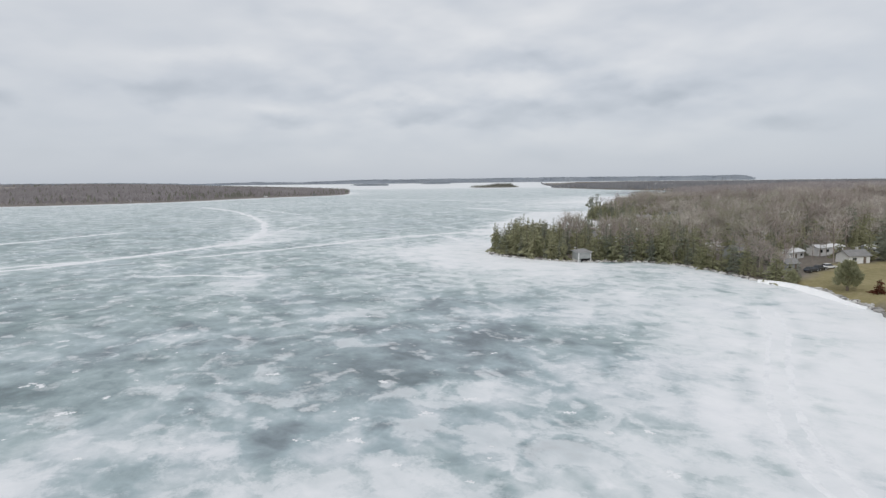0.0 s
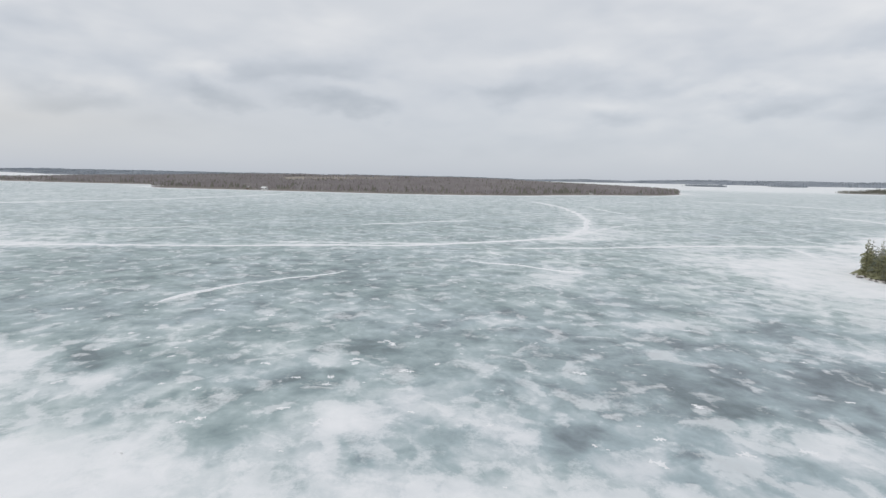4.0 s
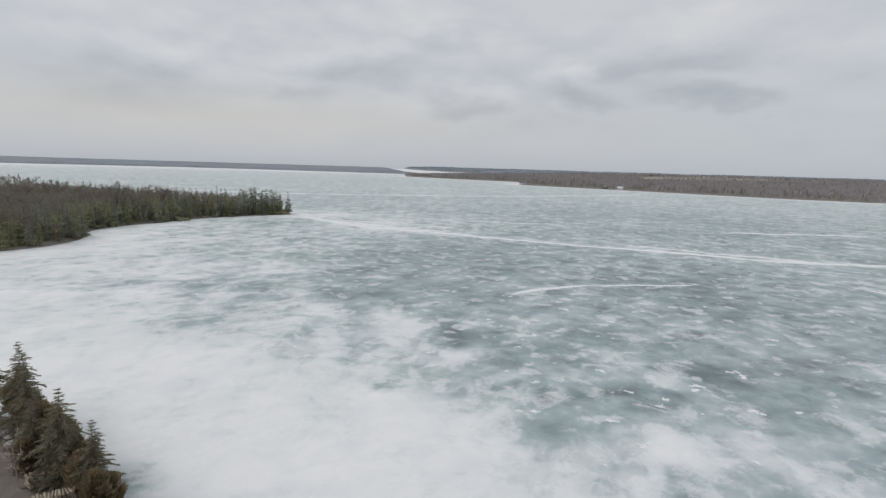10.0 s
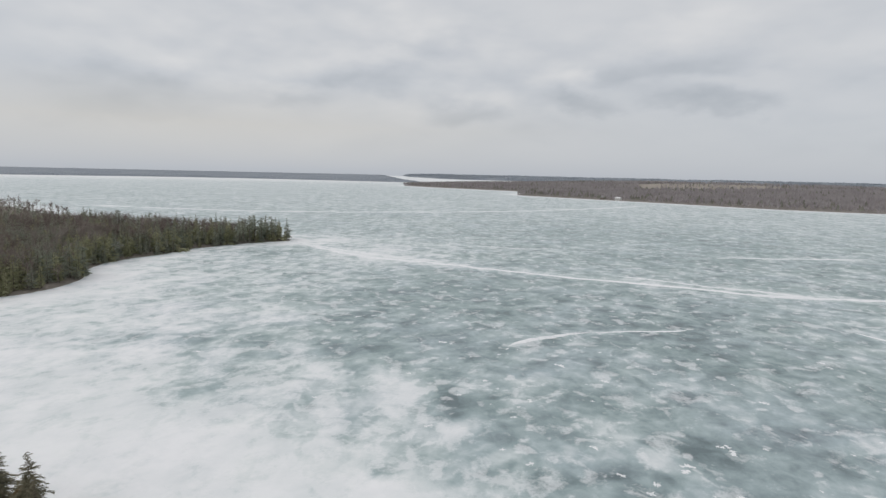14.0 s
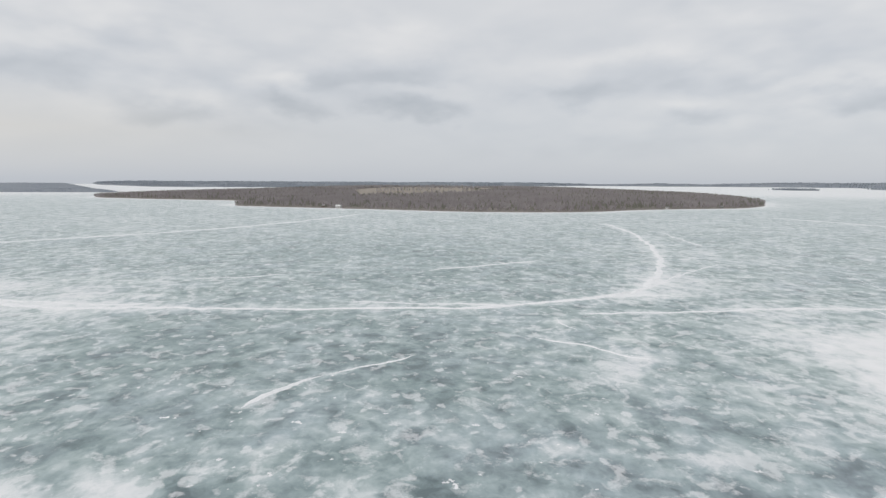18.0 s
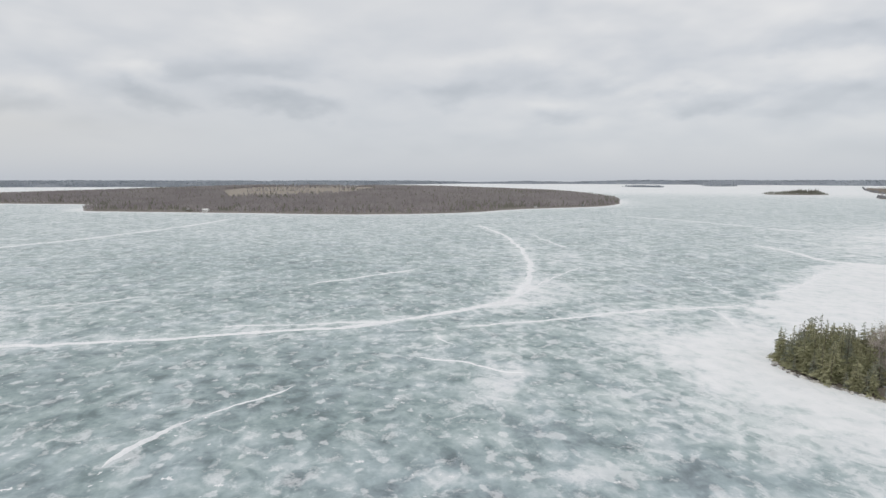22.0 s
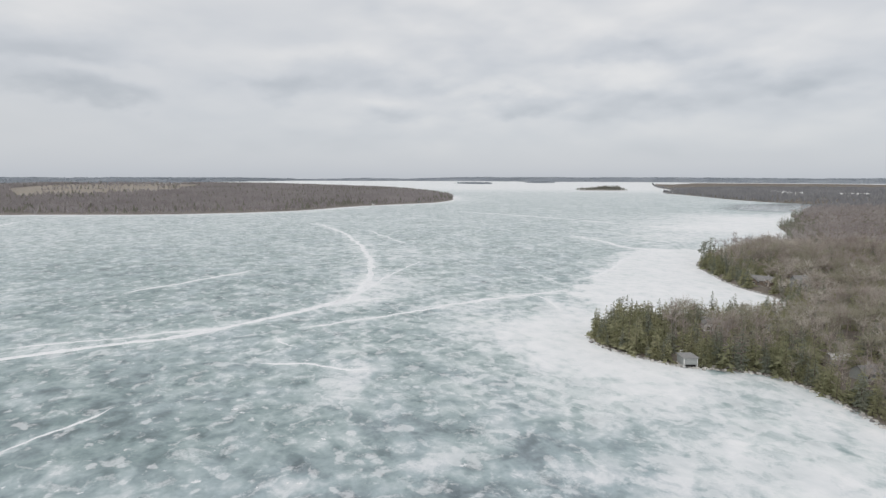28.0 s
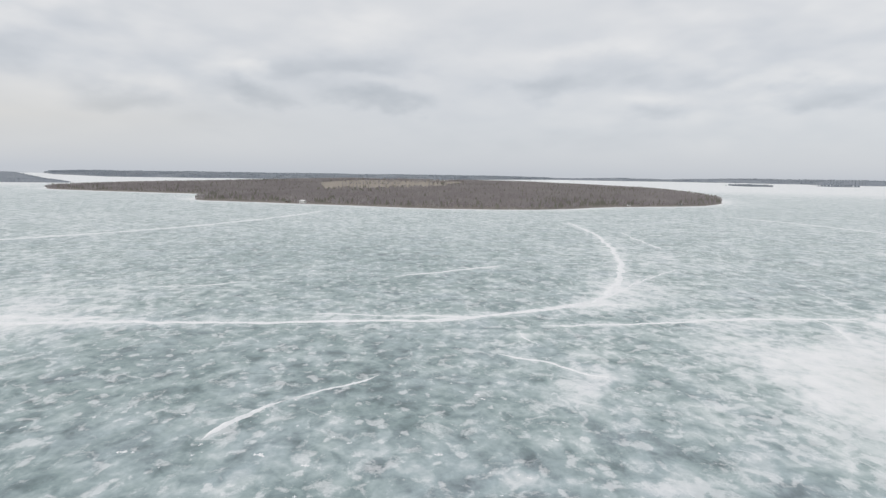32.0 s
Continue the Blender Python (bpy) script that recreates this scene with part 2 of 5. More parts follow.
    # slushy snow in soft patches with a granular rim
    cover = mt("ADD", noise_tex(nodes, links, pos, 0.18, 2.0, 0.5, 0.9), mt("MULTIPLY", mt("SUBTRACT", fine, 0.5), 0.36))
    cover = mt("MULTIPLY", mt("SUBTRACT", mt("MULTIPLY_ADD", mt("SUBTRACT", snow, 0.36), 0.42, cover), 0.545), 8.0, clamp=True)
    # one or two flakes of old crust in each few metres, sharp at the rim
    bent = nodes.new("ShaderNodeVectorMath")
    bent.operation = "MULTIPLY_ADD"
    wobble = nodes.new("ShaderNodeTexNoise")
    wobble.inputs["Scale"].default_value, wobble.inputs["Detail"].default_value = 0.35, 3.0
    links.new(pos, wobble.inputs["Vector"])
    links.new(wobble.outputs["Color"], bent.inputs[0])
    bent.inputs[1].default_value = (3.4, 3.4, 0.0)
    links.new(drawn.outputs[0], bent.inputs[2])
    cells = nodes.new("ShaderNodeTexVoronoi")
    cells.voronoi_dimensions = "2D"
    cells.inputs["Scale"].default_value = 0.16
    links.new(bent.outputs[0], cells.inputs["Vector"])
    one = nodes.new("ShaderNodeSeparateColor")
    links.new(cells.outputs["Color"], one.inputs[0])
    reach = mt("MULTIPLY_ADD", mt("POWER", one.outputs[0], 2.0), 0.26, 0.0)
    flake = mt("MULTIPLY", mt("ADD", mt("SUBTRACT", reach, cells.outputs["Distance"]), mt("MULTIPLY", mt("SUBTRACT", crisp, 0.47), 0.55)), 9.0, clamp=True)
    white = mt("MAXIMUM", mt("MULTIPLY", cover, 0.60), mt("MULTIPLY", flake, mt("MULTIPLY_ADD", fine, 1.1, 0.05, clamp=True)))
    mix = nodes.new("ShaderNodeMixRGB")
    mix.inputs[2].default_value = (0.80, 0.805, 0.82, 1)
    links.new(mt("MULTIPLY", white, 0.85), mix.inputs[0])
    links.new(tint.outputs[0], mix.inputs[1])
    links.new(mix.outputs[0], b.inputs["Base Color"])
    links.new(mt("MULTIPLY_ADD", v, 0.45, 0.38, clamp=True), b.inputs["Roughness"])
    bn = nodes.new("ShaderNodeBump")
    bn.inputs["Strength"].default_value, bn.inputs["Distance"].default_value = 0.35, 0.3
    links.new(mt("ADD", blob, mt("MULTIPLY", crisp, 0.6)), bn.inputs["Height"])
    links.new(bn.outputs[0], b.inputs["Normal"])
    return m


def land_material(name, lit, grs):
    m, nodes, links, b = material(name, 0.95, 0.1)
    pos = world_pos(nodes)
    n1 = noise_tex(nodes, links, pos, 0.05, 5.0)
    n2 = noise_tex(nodes, links, pos, 0.6, 5.0, 0.65)
    v = node_math(nodes, links, "ADD", node_math(nodes, links, "MULTIPLY", n1, 0.5), node_math(nodes, links, "MULTIPLY", n2, 0.5))
    litter, grass = ramp(nodes, lit), ramp(nodes, grs)
    links.new(v, litter.inputs[0])
    links.new(v, grass.inputs[0])
    mix = nodes.new("ShaderNodeMixRGB")
    links.new(attribute(nodes, "grass"), mix.inputs[0])
    links.new(litter.outputs[0], mix.inputs[1])
    links.new(grass.outputs[0], mix.inputs[2])
    links.new(mix.outputs[0], b.inputs["Base Color"])
    bn = nodes.new("ShaderNodeBump")
    bn.inputs["Strength"].default_value, bn.inputs["Distance"].default_value = 0.7, 0.3
    links.new(n2, bn.inputs["Height"])
    links.new(bn.outputs[0], b.inputs["Normal"])
    return m


M_ICE = ice_material()
M_LAND = land_material("leaf_litter_ground", [(0.3, (0.115, 0.10, 0.085)), (0.5, (0.185, 0.165, 0.142)), (0.7, (0.28, 0.25, 0.22))],
                       [(0.3, (0.17, 0.15, 0.075)), (0.5, (0.27, 0.235, 0.125)), (0.7, (0.37, 0.32, 0.2))])
# island ground, paler than the mainland litter: some air haze is in the colour
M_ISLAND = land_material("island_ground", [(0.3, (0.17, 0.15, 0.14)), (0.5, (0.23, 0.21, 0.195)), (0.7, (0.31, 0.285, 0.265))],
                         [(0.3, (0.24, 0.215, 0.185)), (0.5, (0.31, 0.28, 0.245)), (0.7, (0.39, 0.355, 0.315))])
M_SNOW = mottled("drifted_snow", [(0.3, (0.66, 0.68, 0.70)), (0.5, (0.80, 0.81, 0.825)), (0.7, (0.86, 0.865, 0.87))], 0.35, 0.7, 0.3, bump=0.12)
# far shores: aerial haze is painted into these blue-grey colours
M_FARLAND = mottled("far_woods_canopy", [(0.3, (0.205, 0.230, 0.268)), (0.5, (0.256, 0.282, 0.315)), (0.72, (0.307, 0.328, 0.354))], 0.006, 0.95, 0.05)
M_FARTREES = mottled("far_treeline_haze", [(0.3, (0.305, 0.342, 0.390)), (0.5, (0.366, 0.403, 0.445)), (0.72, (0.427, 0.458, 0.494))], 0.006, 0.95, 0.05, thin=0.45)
# island twigs lightened and greyed, haze mixed into the colour
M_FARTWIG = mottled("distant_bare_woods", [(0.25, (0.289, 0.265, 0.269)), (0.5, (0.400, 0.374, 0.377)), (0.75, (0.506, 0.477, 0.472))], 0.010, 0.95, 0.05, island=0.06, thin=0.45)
M_TWIG = mottled("bare_twigs", [(0.32, (0.307, 0.260, 0.236)), (0.44, (0.421, 0.369, 0.336)), (0.54, (0.503, 0.458, 0.411)), (0.68, (0.690, 0.652, 0.586))], 0.022, 0.95, 0.1, fine=4.0, island=0.08, thin=0.45)
M_ASPEN = mottled("grey_olive_twigs", [(0.32, (0.26, 0.245, 0.19)), (0.46, (0.36, 0.345, 0.27)), (0.56, (0.44, 0.42, 0.34)), (0.7, (0.56, 0.54, 0.45))], 0.03, 0.95, 0.1, fine=4.0, island=0.08, thin=0.45)
M_RUSSETWOOD = mottled("brown_bare_twigs", [(0.32, (0.145, 0.118, 0.110)), (0.46, (0.212, 0.174, 0.157)), (0.56, (0.262, 0.229, 0.206)), (0.7, (0.379, 0.353, 0.318))], 0.03, 0.95, 0.1, fine=4.0, island=0.08, thin=0.45)
M_FRESH = mottled("bright_banked_snow", [(0.3, (0.86, 0.87, 0.88)), (0.6, (0.92, 0.92, 0.925))], 0.5, 0.6, 0.3, bump=0.08)
# woods farther off along the mainland, their colour greyed to stand for haze
M_MIDWOOD = mottled("grey_bare_woods", [(0.3, (0.333, 0.300, 0.297)), (0.5, (0.430, 0.393, 0.388)), (0.7, (0.537, 0.501, 0.487))], 0.014, 0.95, 0.05, fine=4.0, island=0.1, thin=0.45)
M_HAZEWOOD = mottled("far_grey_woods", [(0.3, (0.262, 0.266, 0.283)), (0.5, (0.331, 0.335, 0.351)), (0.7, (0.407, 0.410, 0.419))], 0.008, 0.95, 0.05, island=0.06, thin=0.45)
M_CLOSE = mottled("brown_green_boughs", [(0.28, (0.128, 0.125, 0.086)), (0.5, (0.206, 0.197, 0.139)), (0.72, (0.315, 0.279, 0.202))], 0.25, 0.85, 0.12, island=0.3, thin=0.45)
M_BROWNCEDAR = mottled("brown_green_cedar", [(0.28, (0.144, 0.120, 0.075)), (0.5, (0.240, 0.198, 0.122)), (0.72, (0.360, 0.270, 0.169))], 0.25, 0.85, 0.12, island=0.3, thin=0.4)
M_BARK = mottled("grey_bark", [(0.3, (0.223, 0.186, 0.168)), (0.55, (0.324, 0.283, 0.258)), (0.75, (0.486, 0.442, 0.405))], 0.05, 0.9, 0.15, fine=14, island=0.35)
M_BIRCH = mottled("pale_birch_bark", [(0.3, (0.34, 0.31, 0.28)), (0.6, (0.55, 0.52, 0.48)), (0.8, (0.66, 0.63, 0.6))], 0.3, 0.8, 0.2)
M_CEDAR = mottled("cedar_foliage", [(0.28, (0.216, 0.226, 0.143)), (0.5, (0.339, 0.342, 0.214)), (0.72, (0.460, 0.438, 0.294))], 0.06, 0.85, 0.15, island=0.12, thin=0.45)
# island and islet conifers, likewise paled for the haze between
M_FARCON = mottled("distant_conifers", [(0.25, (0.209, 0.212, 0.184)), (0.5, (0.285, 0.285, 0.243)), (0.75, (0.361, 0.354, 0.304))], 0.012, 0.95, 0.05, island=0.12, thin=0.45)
M_SPRUCE = mottled("spruce_foliage", [(0.28, (0.187, 0.210, 0.175)), (0.5, (0.277, 0.296, 0.234)), (0.72, (0.375, 0.376, 0.300))], 0.06, 0.85, 0.15, island=0.12, thin=0.45)
M_TRUNK = mottled("conifer_bark", [(0.3, (0.11, 0.09, 0.075)), (0.6, (0.19, 0.16, 0.135))], 0.8, 0.95, 0.1)
M_RUST = mottled("russet_foliage", [(0.3, (0.09, 0.035, 0.022)), (0.6, (0.17, 0.07, 0.045))], 0.4, 0.9, 0.1, island=0.3, thin=0.45)
M_STONE = mottled("shore_stone", [(0.3, (0.184, 0.178, 0.172)), (0.5, (0.380, 0.368, 0.351)), (0.7, (0.598, 0.586, 0.564))], 0.5, 0.9, 0.2, island=0.4)
M_SIDING = mottled("pale_grey_siding", [(0.3, (0.255, 0.272, 0.268)), (0.6, (0.340, 0.357, 0.353))], 0.6, 0.7, 0.25)
M_WHITE = mottled("white_paint", [(0.3, (0.598, 0.598, 0.590)), (0.6, (0.704, 0.704, 0.695))], 0.6, 0.6, 0.3)
M_BROWNW = mottled("brown_wood_siding", [(0.3, (0.12, 0.095, 0.075)), (0.6, (0.2, 0.165, 0.135))], 0.8, 0.85, 0.2)
M_SHINGLE = mottled("grey_shingles", [(0.3, (0.17, 0.17, 0.17)), (0.6, (0.27, 0.265, 0.26))], 1.2, 0.9, 0.15, bump=0.03)
M_PALEROOF = mottled("pale_grey_shingles", [(0.3, (0.216, 0.216, 0.216)), (0.6, (0.288, 0.288, 0.284))], 1.2, 0.9, 0.15, bump=0.03)
M_BROWNROOF = mottled("brown_shingles", [(0.3, (0.17, 0.145, 0.125)), (0.6, (0.27, 0.235, 0.205))], 1.2, 0.9, 0.15, bump=0.03)
M_METALROOF = mottled("pale_metal_roof", [(0.3, (0.58, 0.58, 0.58)), (0.6, (0.72, 0.72, 0.72))], 0.4, 0.45, 0.4)
M_GLASS, _n, _l, _b = material("dark_window_glass", 0.08, 0.6)
_b.inputs["Base Color"].default_value = (0.02, 0.024, 0.028, 1)
# near-black that paints the shade inside the boathouse opening
M_SLIP_SHADE = mottled("dark_opening", [(0.3, (0.012, 0.012, 0.012)), (0.7, (0.03, 0.03, 0.03))], 1.0, 0.9, 0.1)
M_CAR = mottled("dark_car_paint", [(0.3, (0.03, 0.035, 0.045)), (0.7, (0.05, 0.055, 0.065))], 0.3, 0.25, 0.6)
M_TYRE = mottled("tyre_rubber", [(0.3, (0.015, 0.015, 0.015)), (0.7, (0.03, 0.03, 0.03))], 3.0, 0.9, 0.1)
M_LOGS = mottled("split_firewood", [(0.3, (0.165, 0.131, 0.098)), (0.5, (0.285, 0.240, 0.188)), (0.7, (0.390, 0.345, 0.285))], 1.4, 0.9, 0.1, per_object=0.35)
M_DOCK = mottled("weathered_planks", [(0.3, (0.2, 0.19, 0.175)), (0.7, (0.36, 0.345, 0.32))], 1.0, 0.9, 0.15)

# ---------------------------------------------------------------- mesh helpers


def mesh_object(name, verts, faces, mat, parent=None, attrs=None, smooth=False):
    """One mesh object from arrays of places and of equal-sided faces."""
    verts, faces = np.asarray(verts, np.float32), np.asarray(faces, np.int32)
    me = bpy.data.meshes.new(name)
    n, k = faces.shape
    me.vertices.add(len(verts))
    me.vertices.foreach_set("co", verts.ravel())
    me.loops.add(n * k)
    me.loops.foreach_set("vertex_index", faces.ravel())
    me.polygons.add(n)
    me.polygons.foreach_set("loop_start", np.arange(0, n * k, k, dtype=np.int32))
    me.polygons.foreach_set("use_smooth", np.full(n, smooth))
    for key, values in (attrs or {}).items():
        a = me.attributes.new(key, "FLOAT", "POINT")
        a.data.foreach_set("value", np.asarray(values, np.float32))
    me.update(calc_edges=True)
    me.validate()
    me.materials.append(mat)
    ob = new(name, me)
    if parent:
        ob.parent = parent
    return ob


def part(name, bm, mat, parent, label=""):
    me = bpy.data.meshes.new(name)
    bm.to_mesh(me)
    bm.free()
    me.materials.append(mat)
    ob = new(name, me)
    ob.parent = parent
    if label:
        ob["label"] = label
    return ob


def boxes(*specs, bevel=0.0):
    """A bmesh of boxes, each (x0, y0, z0, x1, y1, z1)."""
    bm = bmesh.new()
    for x0, y0, z0, x1, y1, z1 in specs:
        vs = bmesh.ops.create_cube(bm, size=1.0)["verts"]
        for v in vs:
            v.co = ((x0 + x1) / 2 + v.co.x * (x1 - x0), (y0 + y1) / 2 + v.co.y * (y1 - y0), (z0 + z1) / 2 + v.co.z * (z1 - z0))
    if bevel:
        bmesh.ops.bevel(bm, geom=bm.edges[:], offset=bevel, segments=1, affect="EDGES")
    return bm


def from_lists(verts, faces):
    bm = bmesh.new()
    vs = [bm.verts.new(v) for v in verts]
    for f in faces:
        bm.faces.new([vs[i] for i in f])
    bmesh.ops.recalc_face_normals(bm, faces=bm.faces[:])
    return bm


def curved(points, closed, rounds=2):
    """Cuts the corners of a line of points (Chaikin)."""
    p = np.array(points, float)
    for _ in range(rounds):
        a, b = (p, np.roll(p, -1, 0)) if closed else (p[:-1], p[1:])
        q = np.stack([0.75 * a + 0.25 * b, 0.25 * a + 0.75 * b], 1).reshape(-1, 2)
        p = q if closed else np.concatenate([p[:1], q, p[-1:]])
    return p


def evenly(p, step, closed):
    q = np.concatenate([p, p[:1]]) if closed else p
    d = np.r_[0, np.cumsum(np.hypot(*np.diff(q, axis=0).T))]
    s = np.arange(0, d[-1], step)
    return np.stack([np.interp(s, d, q[:, 0]), np.interp(s, d, q[:, 1])], 1)


def line_distance(pts, line, closed):
    """The distance of each point from a line of points."""
    a = line if closed else line[:-1]
    b = np.roll(line, -1, 0) if closed else line[1:]
    out = np.full(len(pts), 1e9)
    for lo in range(0, len(pts), 40000):
        p = pts[lo:lo + 40000]
        best = np.full(len(p), 1e9)
        for s, e in zip(a, b):
            w = e - s
            t = np.clip(((p - s) @ w) / max(w @ w, 1e-9), 0, 1)
            o = p - s - t[:, None] * w
            np.minimum(best, o[:, 0] ** 2 + o[:, 1] ** 2, out=best)
        out[lo:lo + 40000] = np.sqrt(best)
    return out


def inside(pts, ring):
    x, y = pts[:, 0], pts[:, 1]
    hit = np.zeros(len(pts), bool)
    for (x0, y0), (x1, y1) in zip(ring, np.roll(ring, -1, 0)):
        if y0 != y1:
            hit ^= ((y0 > y) != (y1 > y)) & (x < (x1 - x0) * (y - y0) / (y1 - y0) + x0)
    return hit


rng = np.random.default_rng(7)


def wavy(p, scale, seed=0.0):
    """Smooth value noise in 0..1 for an array of places."""
    q = np.asarray(p, float) / scale + seed * 17.3
    i = np.floor(q).astype(np.int64)
    f = q - i
    f = f * f * (3 - 2 * f)

    def h(ix, iy):
        n = (ix * 374761393 + iy * 668265263) & 0x7FFFFFFF
        n = ((n ^ (n >> 13)) * 1274126177) & 0x7FFFFFFF
        return ((n ^ (n >> 16)) & 0xFFFF) / 65535.0

    x, y = i[:, 0], i[:, 1]
    top = h(x, y) * (1 - f[:, 0]) + h(x + 1, y) * f[:, 0]
    low = h(x, y + 1) * (1 - f[:, 0]) + h(x + 1, y + 1) * f[:, 0]
    return top * (1 - f[:, 1]) + low * f[:, 1]


def ice_level(r):
    """The lake far off, lifted a little where the true shore lies beyond the drawn world."""
    t = np.clip((np.asarray(r, float) - 3400) / 1350, 0, 1)
    return 22.0 * t * t * (3 - 2 * t)


# ---------------------------------------------------------------- the plan
WEST_SHORE = [(-352, 60), (-350, 42), (-342, 27), (-327, 0), (-311, -8), (-303, -19), (-287, -33), (-266, -38), (-249, -34), (-234, -40),
         (-223, -47), (-219, -58)]
HOME_SHORE = [(-200, -78), (-160, -74), (-120, -52), (-90, -32), (-75, -14.5), (-66, -10), (-58, -6.2), (-51.5, -3), (-48, -5.5), (-44, -16), (-20, -32),
         (20, -36), (55, -20)]
POINT_SHORE = [(76, 20), (86, 60), (88, 92), (90, 113), (93, 122), (93, 131), (96, 143), (91, 147), (88, 150), (87, 156),
         (84.5, 166), (81.5, 177), (76, 189), (68, 194.5), (54, 195.5), (45, 197), (37, 202), (28.5, 208), (21, 216.5), (18.5, 225), (20, 233), (27, 242),
         (40, 250), (55, 258), (70, 266), (84, 270), (96, 275), (109, 284), (119, 298), (122, 314), (118, 331), (110, 351), (108, 374), (107, 400),
         (107, 420)]
EAST_SHORE = [(110, 440), (120, 460), (140, 505), (165, 536), (195, 560), (225, 595), (248, 640), (262, 682), (280, 745), (294, 806),
         (330, 860), (365, 925), (388, 1012), (430, 1080), (520, 1230), (620, 1380), (690, 1470), (575, 1523), (540, 1611), (505, 1794), (486, 2097), (442, 2358),
         (470, 2420), (560, 2520), (600, 2720), (610, 3250), (680, 3980), (790, 4560)]
SHORE = WEST_SHORE + HOME_SHORE + POINT_SHORE + EAST_SHORE
NORTH_OF_WEST_POINT = [(-2900, -1500), (-2000, -1000), (-1300, -520), (-830, -225), (-630, -122), (-525, -82), (-432, -46), (-408, -22), (-392, 14), (-376, 45), (-362, 62)]
ISLAND = [(-1937, 702), (-1800, 725), (-1655, 763), (-1440, 842), (-1345, 868), (-1250, 800), (-1130, 665), (-985, 713), (-870, 748), (-757, 790), (-620, 812),
          (-524, 877), (-448, 951), (-411, 1044), (-400, 1118), (-324, 1245), (-256, 1342), (-245, 1432), (-250, 1600), (-330, 1900), (-560, 2420), (-900, 2950), (-1500, 3180),
          (-2100, 2980), (-2430, 2500), (-2420, 1900), (-2330, 1350), (-2250, 1000), (-2080, 780)]
ISLET = [(130, 2740), (200, 2722), (300, 2735), (380, 2790), (360, 2830), (250, 2845), (160, 2810)]
FAR_ISLET = [(-640, 4020), (-500, 3960), (-370, 3985), (-390, 4100), (-560, 4130)]
EAST_ISLET = [(-165, 4270), (-60, 4235), (60, 4270), (50, 4370), (-120, 4380)]
CLEARING = [(-1150, 1080), (-1500, 1380), (-1800, 1900), (-2000, 2350), (-1880, 2700), (-1480, 2250), (-1150, 1800), (-960, 1320)]
LAWN = [(93, 128), (90.5, 139), (91, 147), (96, 151), (103, 159), (112, 166), (124, 170), (140, 174), (165, 158), (160, 120), (110, 105), (93, 112)]


def arc(r, a0, a1, n):
    """Places on a circle; degrees to the left from +y."""
    a = np.radians(np.linspace(a0, a1, n))
    return [(-r * math.sin(t), r * math.cos(t)) for t in a]


SHORE_LINE = curved(NORTH_OF_WEST_POINT + SHORE, False, 2)
MAINLAND = np.concatenate([SHORE_LINE, arc(4960, -9.6, -242, 60)])
ISLAND_RING = curved(ISLAND, True, 2)
WEST_LAND = np.concatenate([curved([(-3000, -1560), (-3100, -700), (-3330, -50), (-3080, 560), (-2620, 1030), (-2720, 1100), (-3300, 1240), (-4350, 1450)], False, 2), arc(4955, 72, 116, 14)])
NORTH_LAND = np.concatenate([[(2250, 4120), (1500, 4380), (760, 4620), (400, 4690), (60, 4600), (-190, 4560), (-230, 4720), (-1200, 4660), (-1420, 4430), (-1700, 4450), (-1950, 4420), (-2050, 4080), (-2450, 3300), (-2900, 2700), (-3350, 2150), (-3700, 1690), (-4150, 1560)], arc(4950, 70, -28, 32)])


def rough_edge(ring, step, amount, scale, seed):
    p = evenly(ring, step, True)
    far = np.hypot(p[:, 0], p[:, 1]) > 900
    p = p[~far | (np.arange(len(p)) % max(1, int(24 / step)) == 0)]
    return p + amount * np.stack([wavy(p, scale, seed) - 0.5, wavy(p, scale, seed + 3) - 0.5], 1)


def land_height(pts, shore_d, kind):
    if kind == "main":
        r = np.hypot(pts[:, 0], pts[:, 1])
        rise = 1.3 * np.clip(shore_d / 4, 0, 1) + np.clip((shore_d - 4) * 0.03, 0, 6) + 3.0 * np.clip((shore_d - 150) / 600, 0, 1) * wavy(pts, 260, 2)
        return rise + 0.6 * ice_level(r)
    if kind == "island":
        hill = 13.0 * np.exp(-((pts[:, 0] + 1500) ** 2 + (pts[:, 1] - 1850) ** 2) / 560 ** 2)
        return hill + 1.0 * np.clip(shore_d / 5, 0, 1) + np.clip((shore_d - 5) * 0.026, 0, 14) + 2.0 * wavy(pts, 300, 5) * np.clip(shore_d / 200, 0, 1)
    if kind == "west":
        return ice_level(np.hypot(pts[:, 0], pts[:, 1])) + 1 + 5 * np.clip(shore_d / 16, 0, 1) + np.clip(shore_d * 0.006, 0, 2) + 1.5 * wavy(pts, 420, 9)
    if kind == "islet":
        return ice_level(np.hypot(pts[:, 0], pts[:, 1])) + 3.0 * np.clip(shore_d / 30, 0, 1)
    return ice_level(np.hypot(pts[:, 0], pts[:, 1])) + 1 + np.clip(shore_d / 25, 0, 1) * 7 + np.clip(shore_d * 0.04, 0, 10) + 15 * np.clip((pts[:, 0] + 1800) / 1200, 0, 1) * np.clip(shore_d / 60, 0, 1) + 5 * wavy(pts, 420, 9) + 3 * wavy(pts, 60, 4)


from mathutils.geometry import delaunay_2d_cdt

LANDS = {}


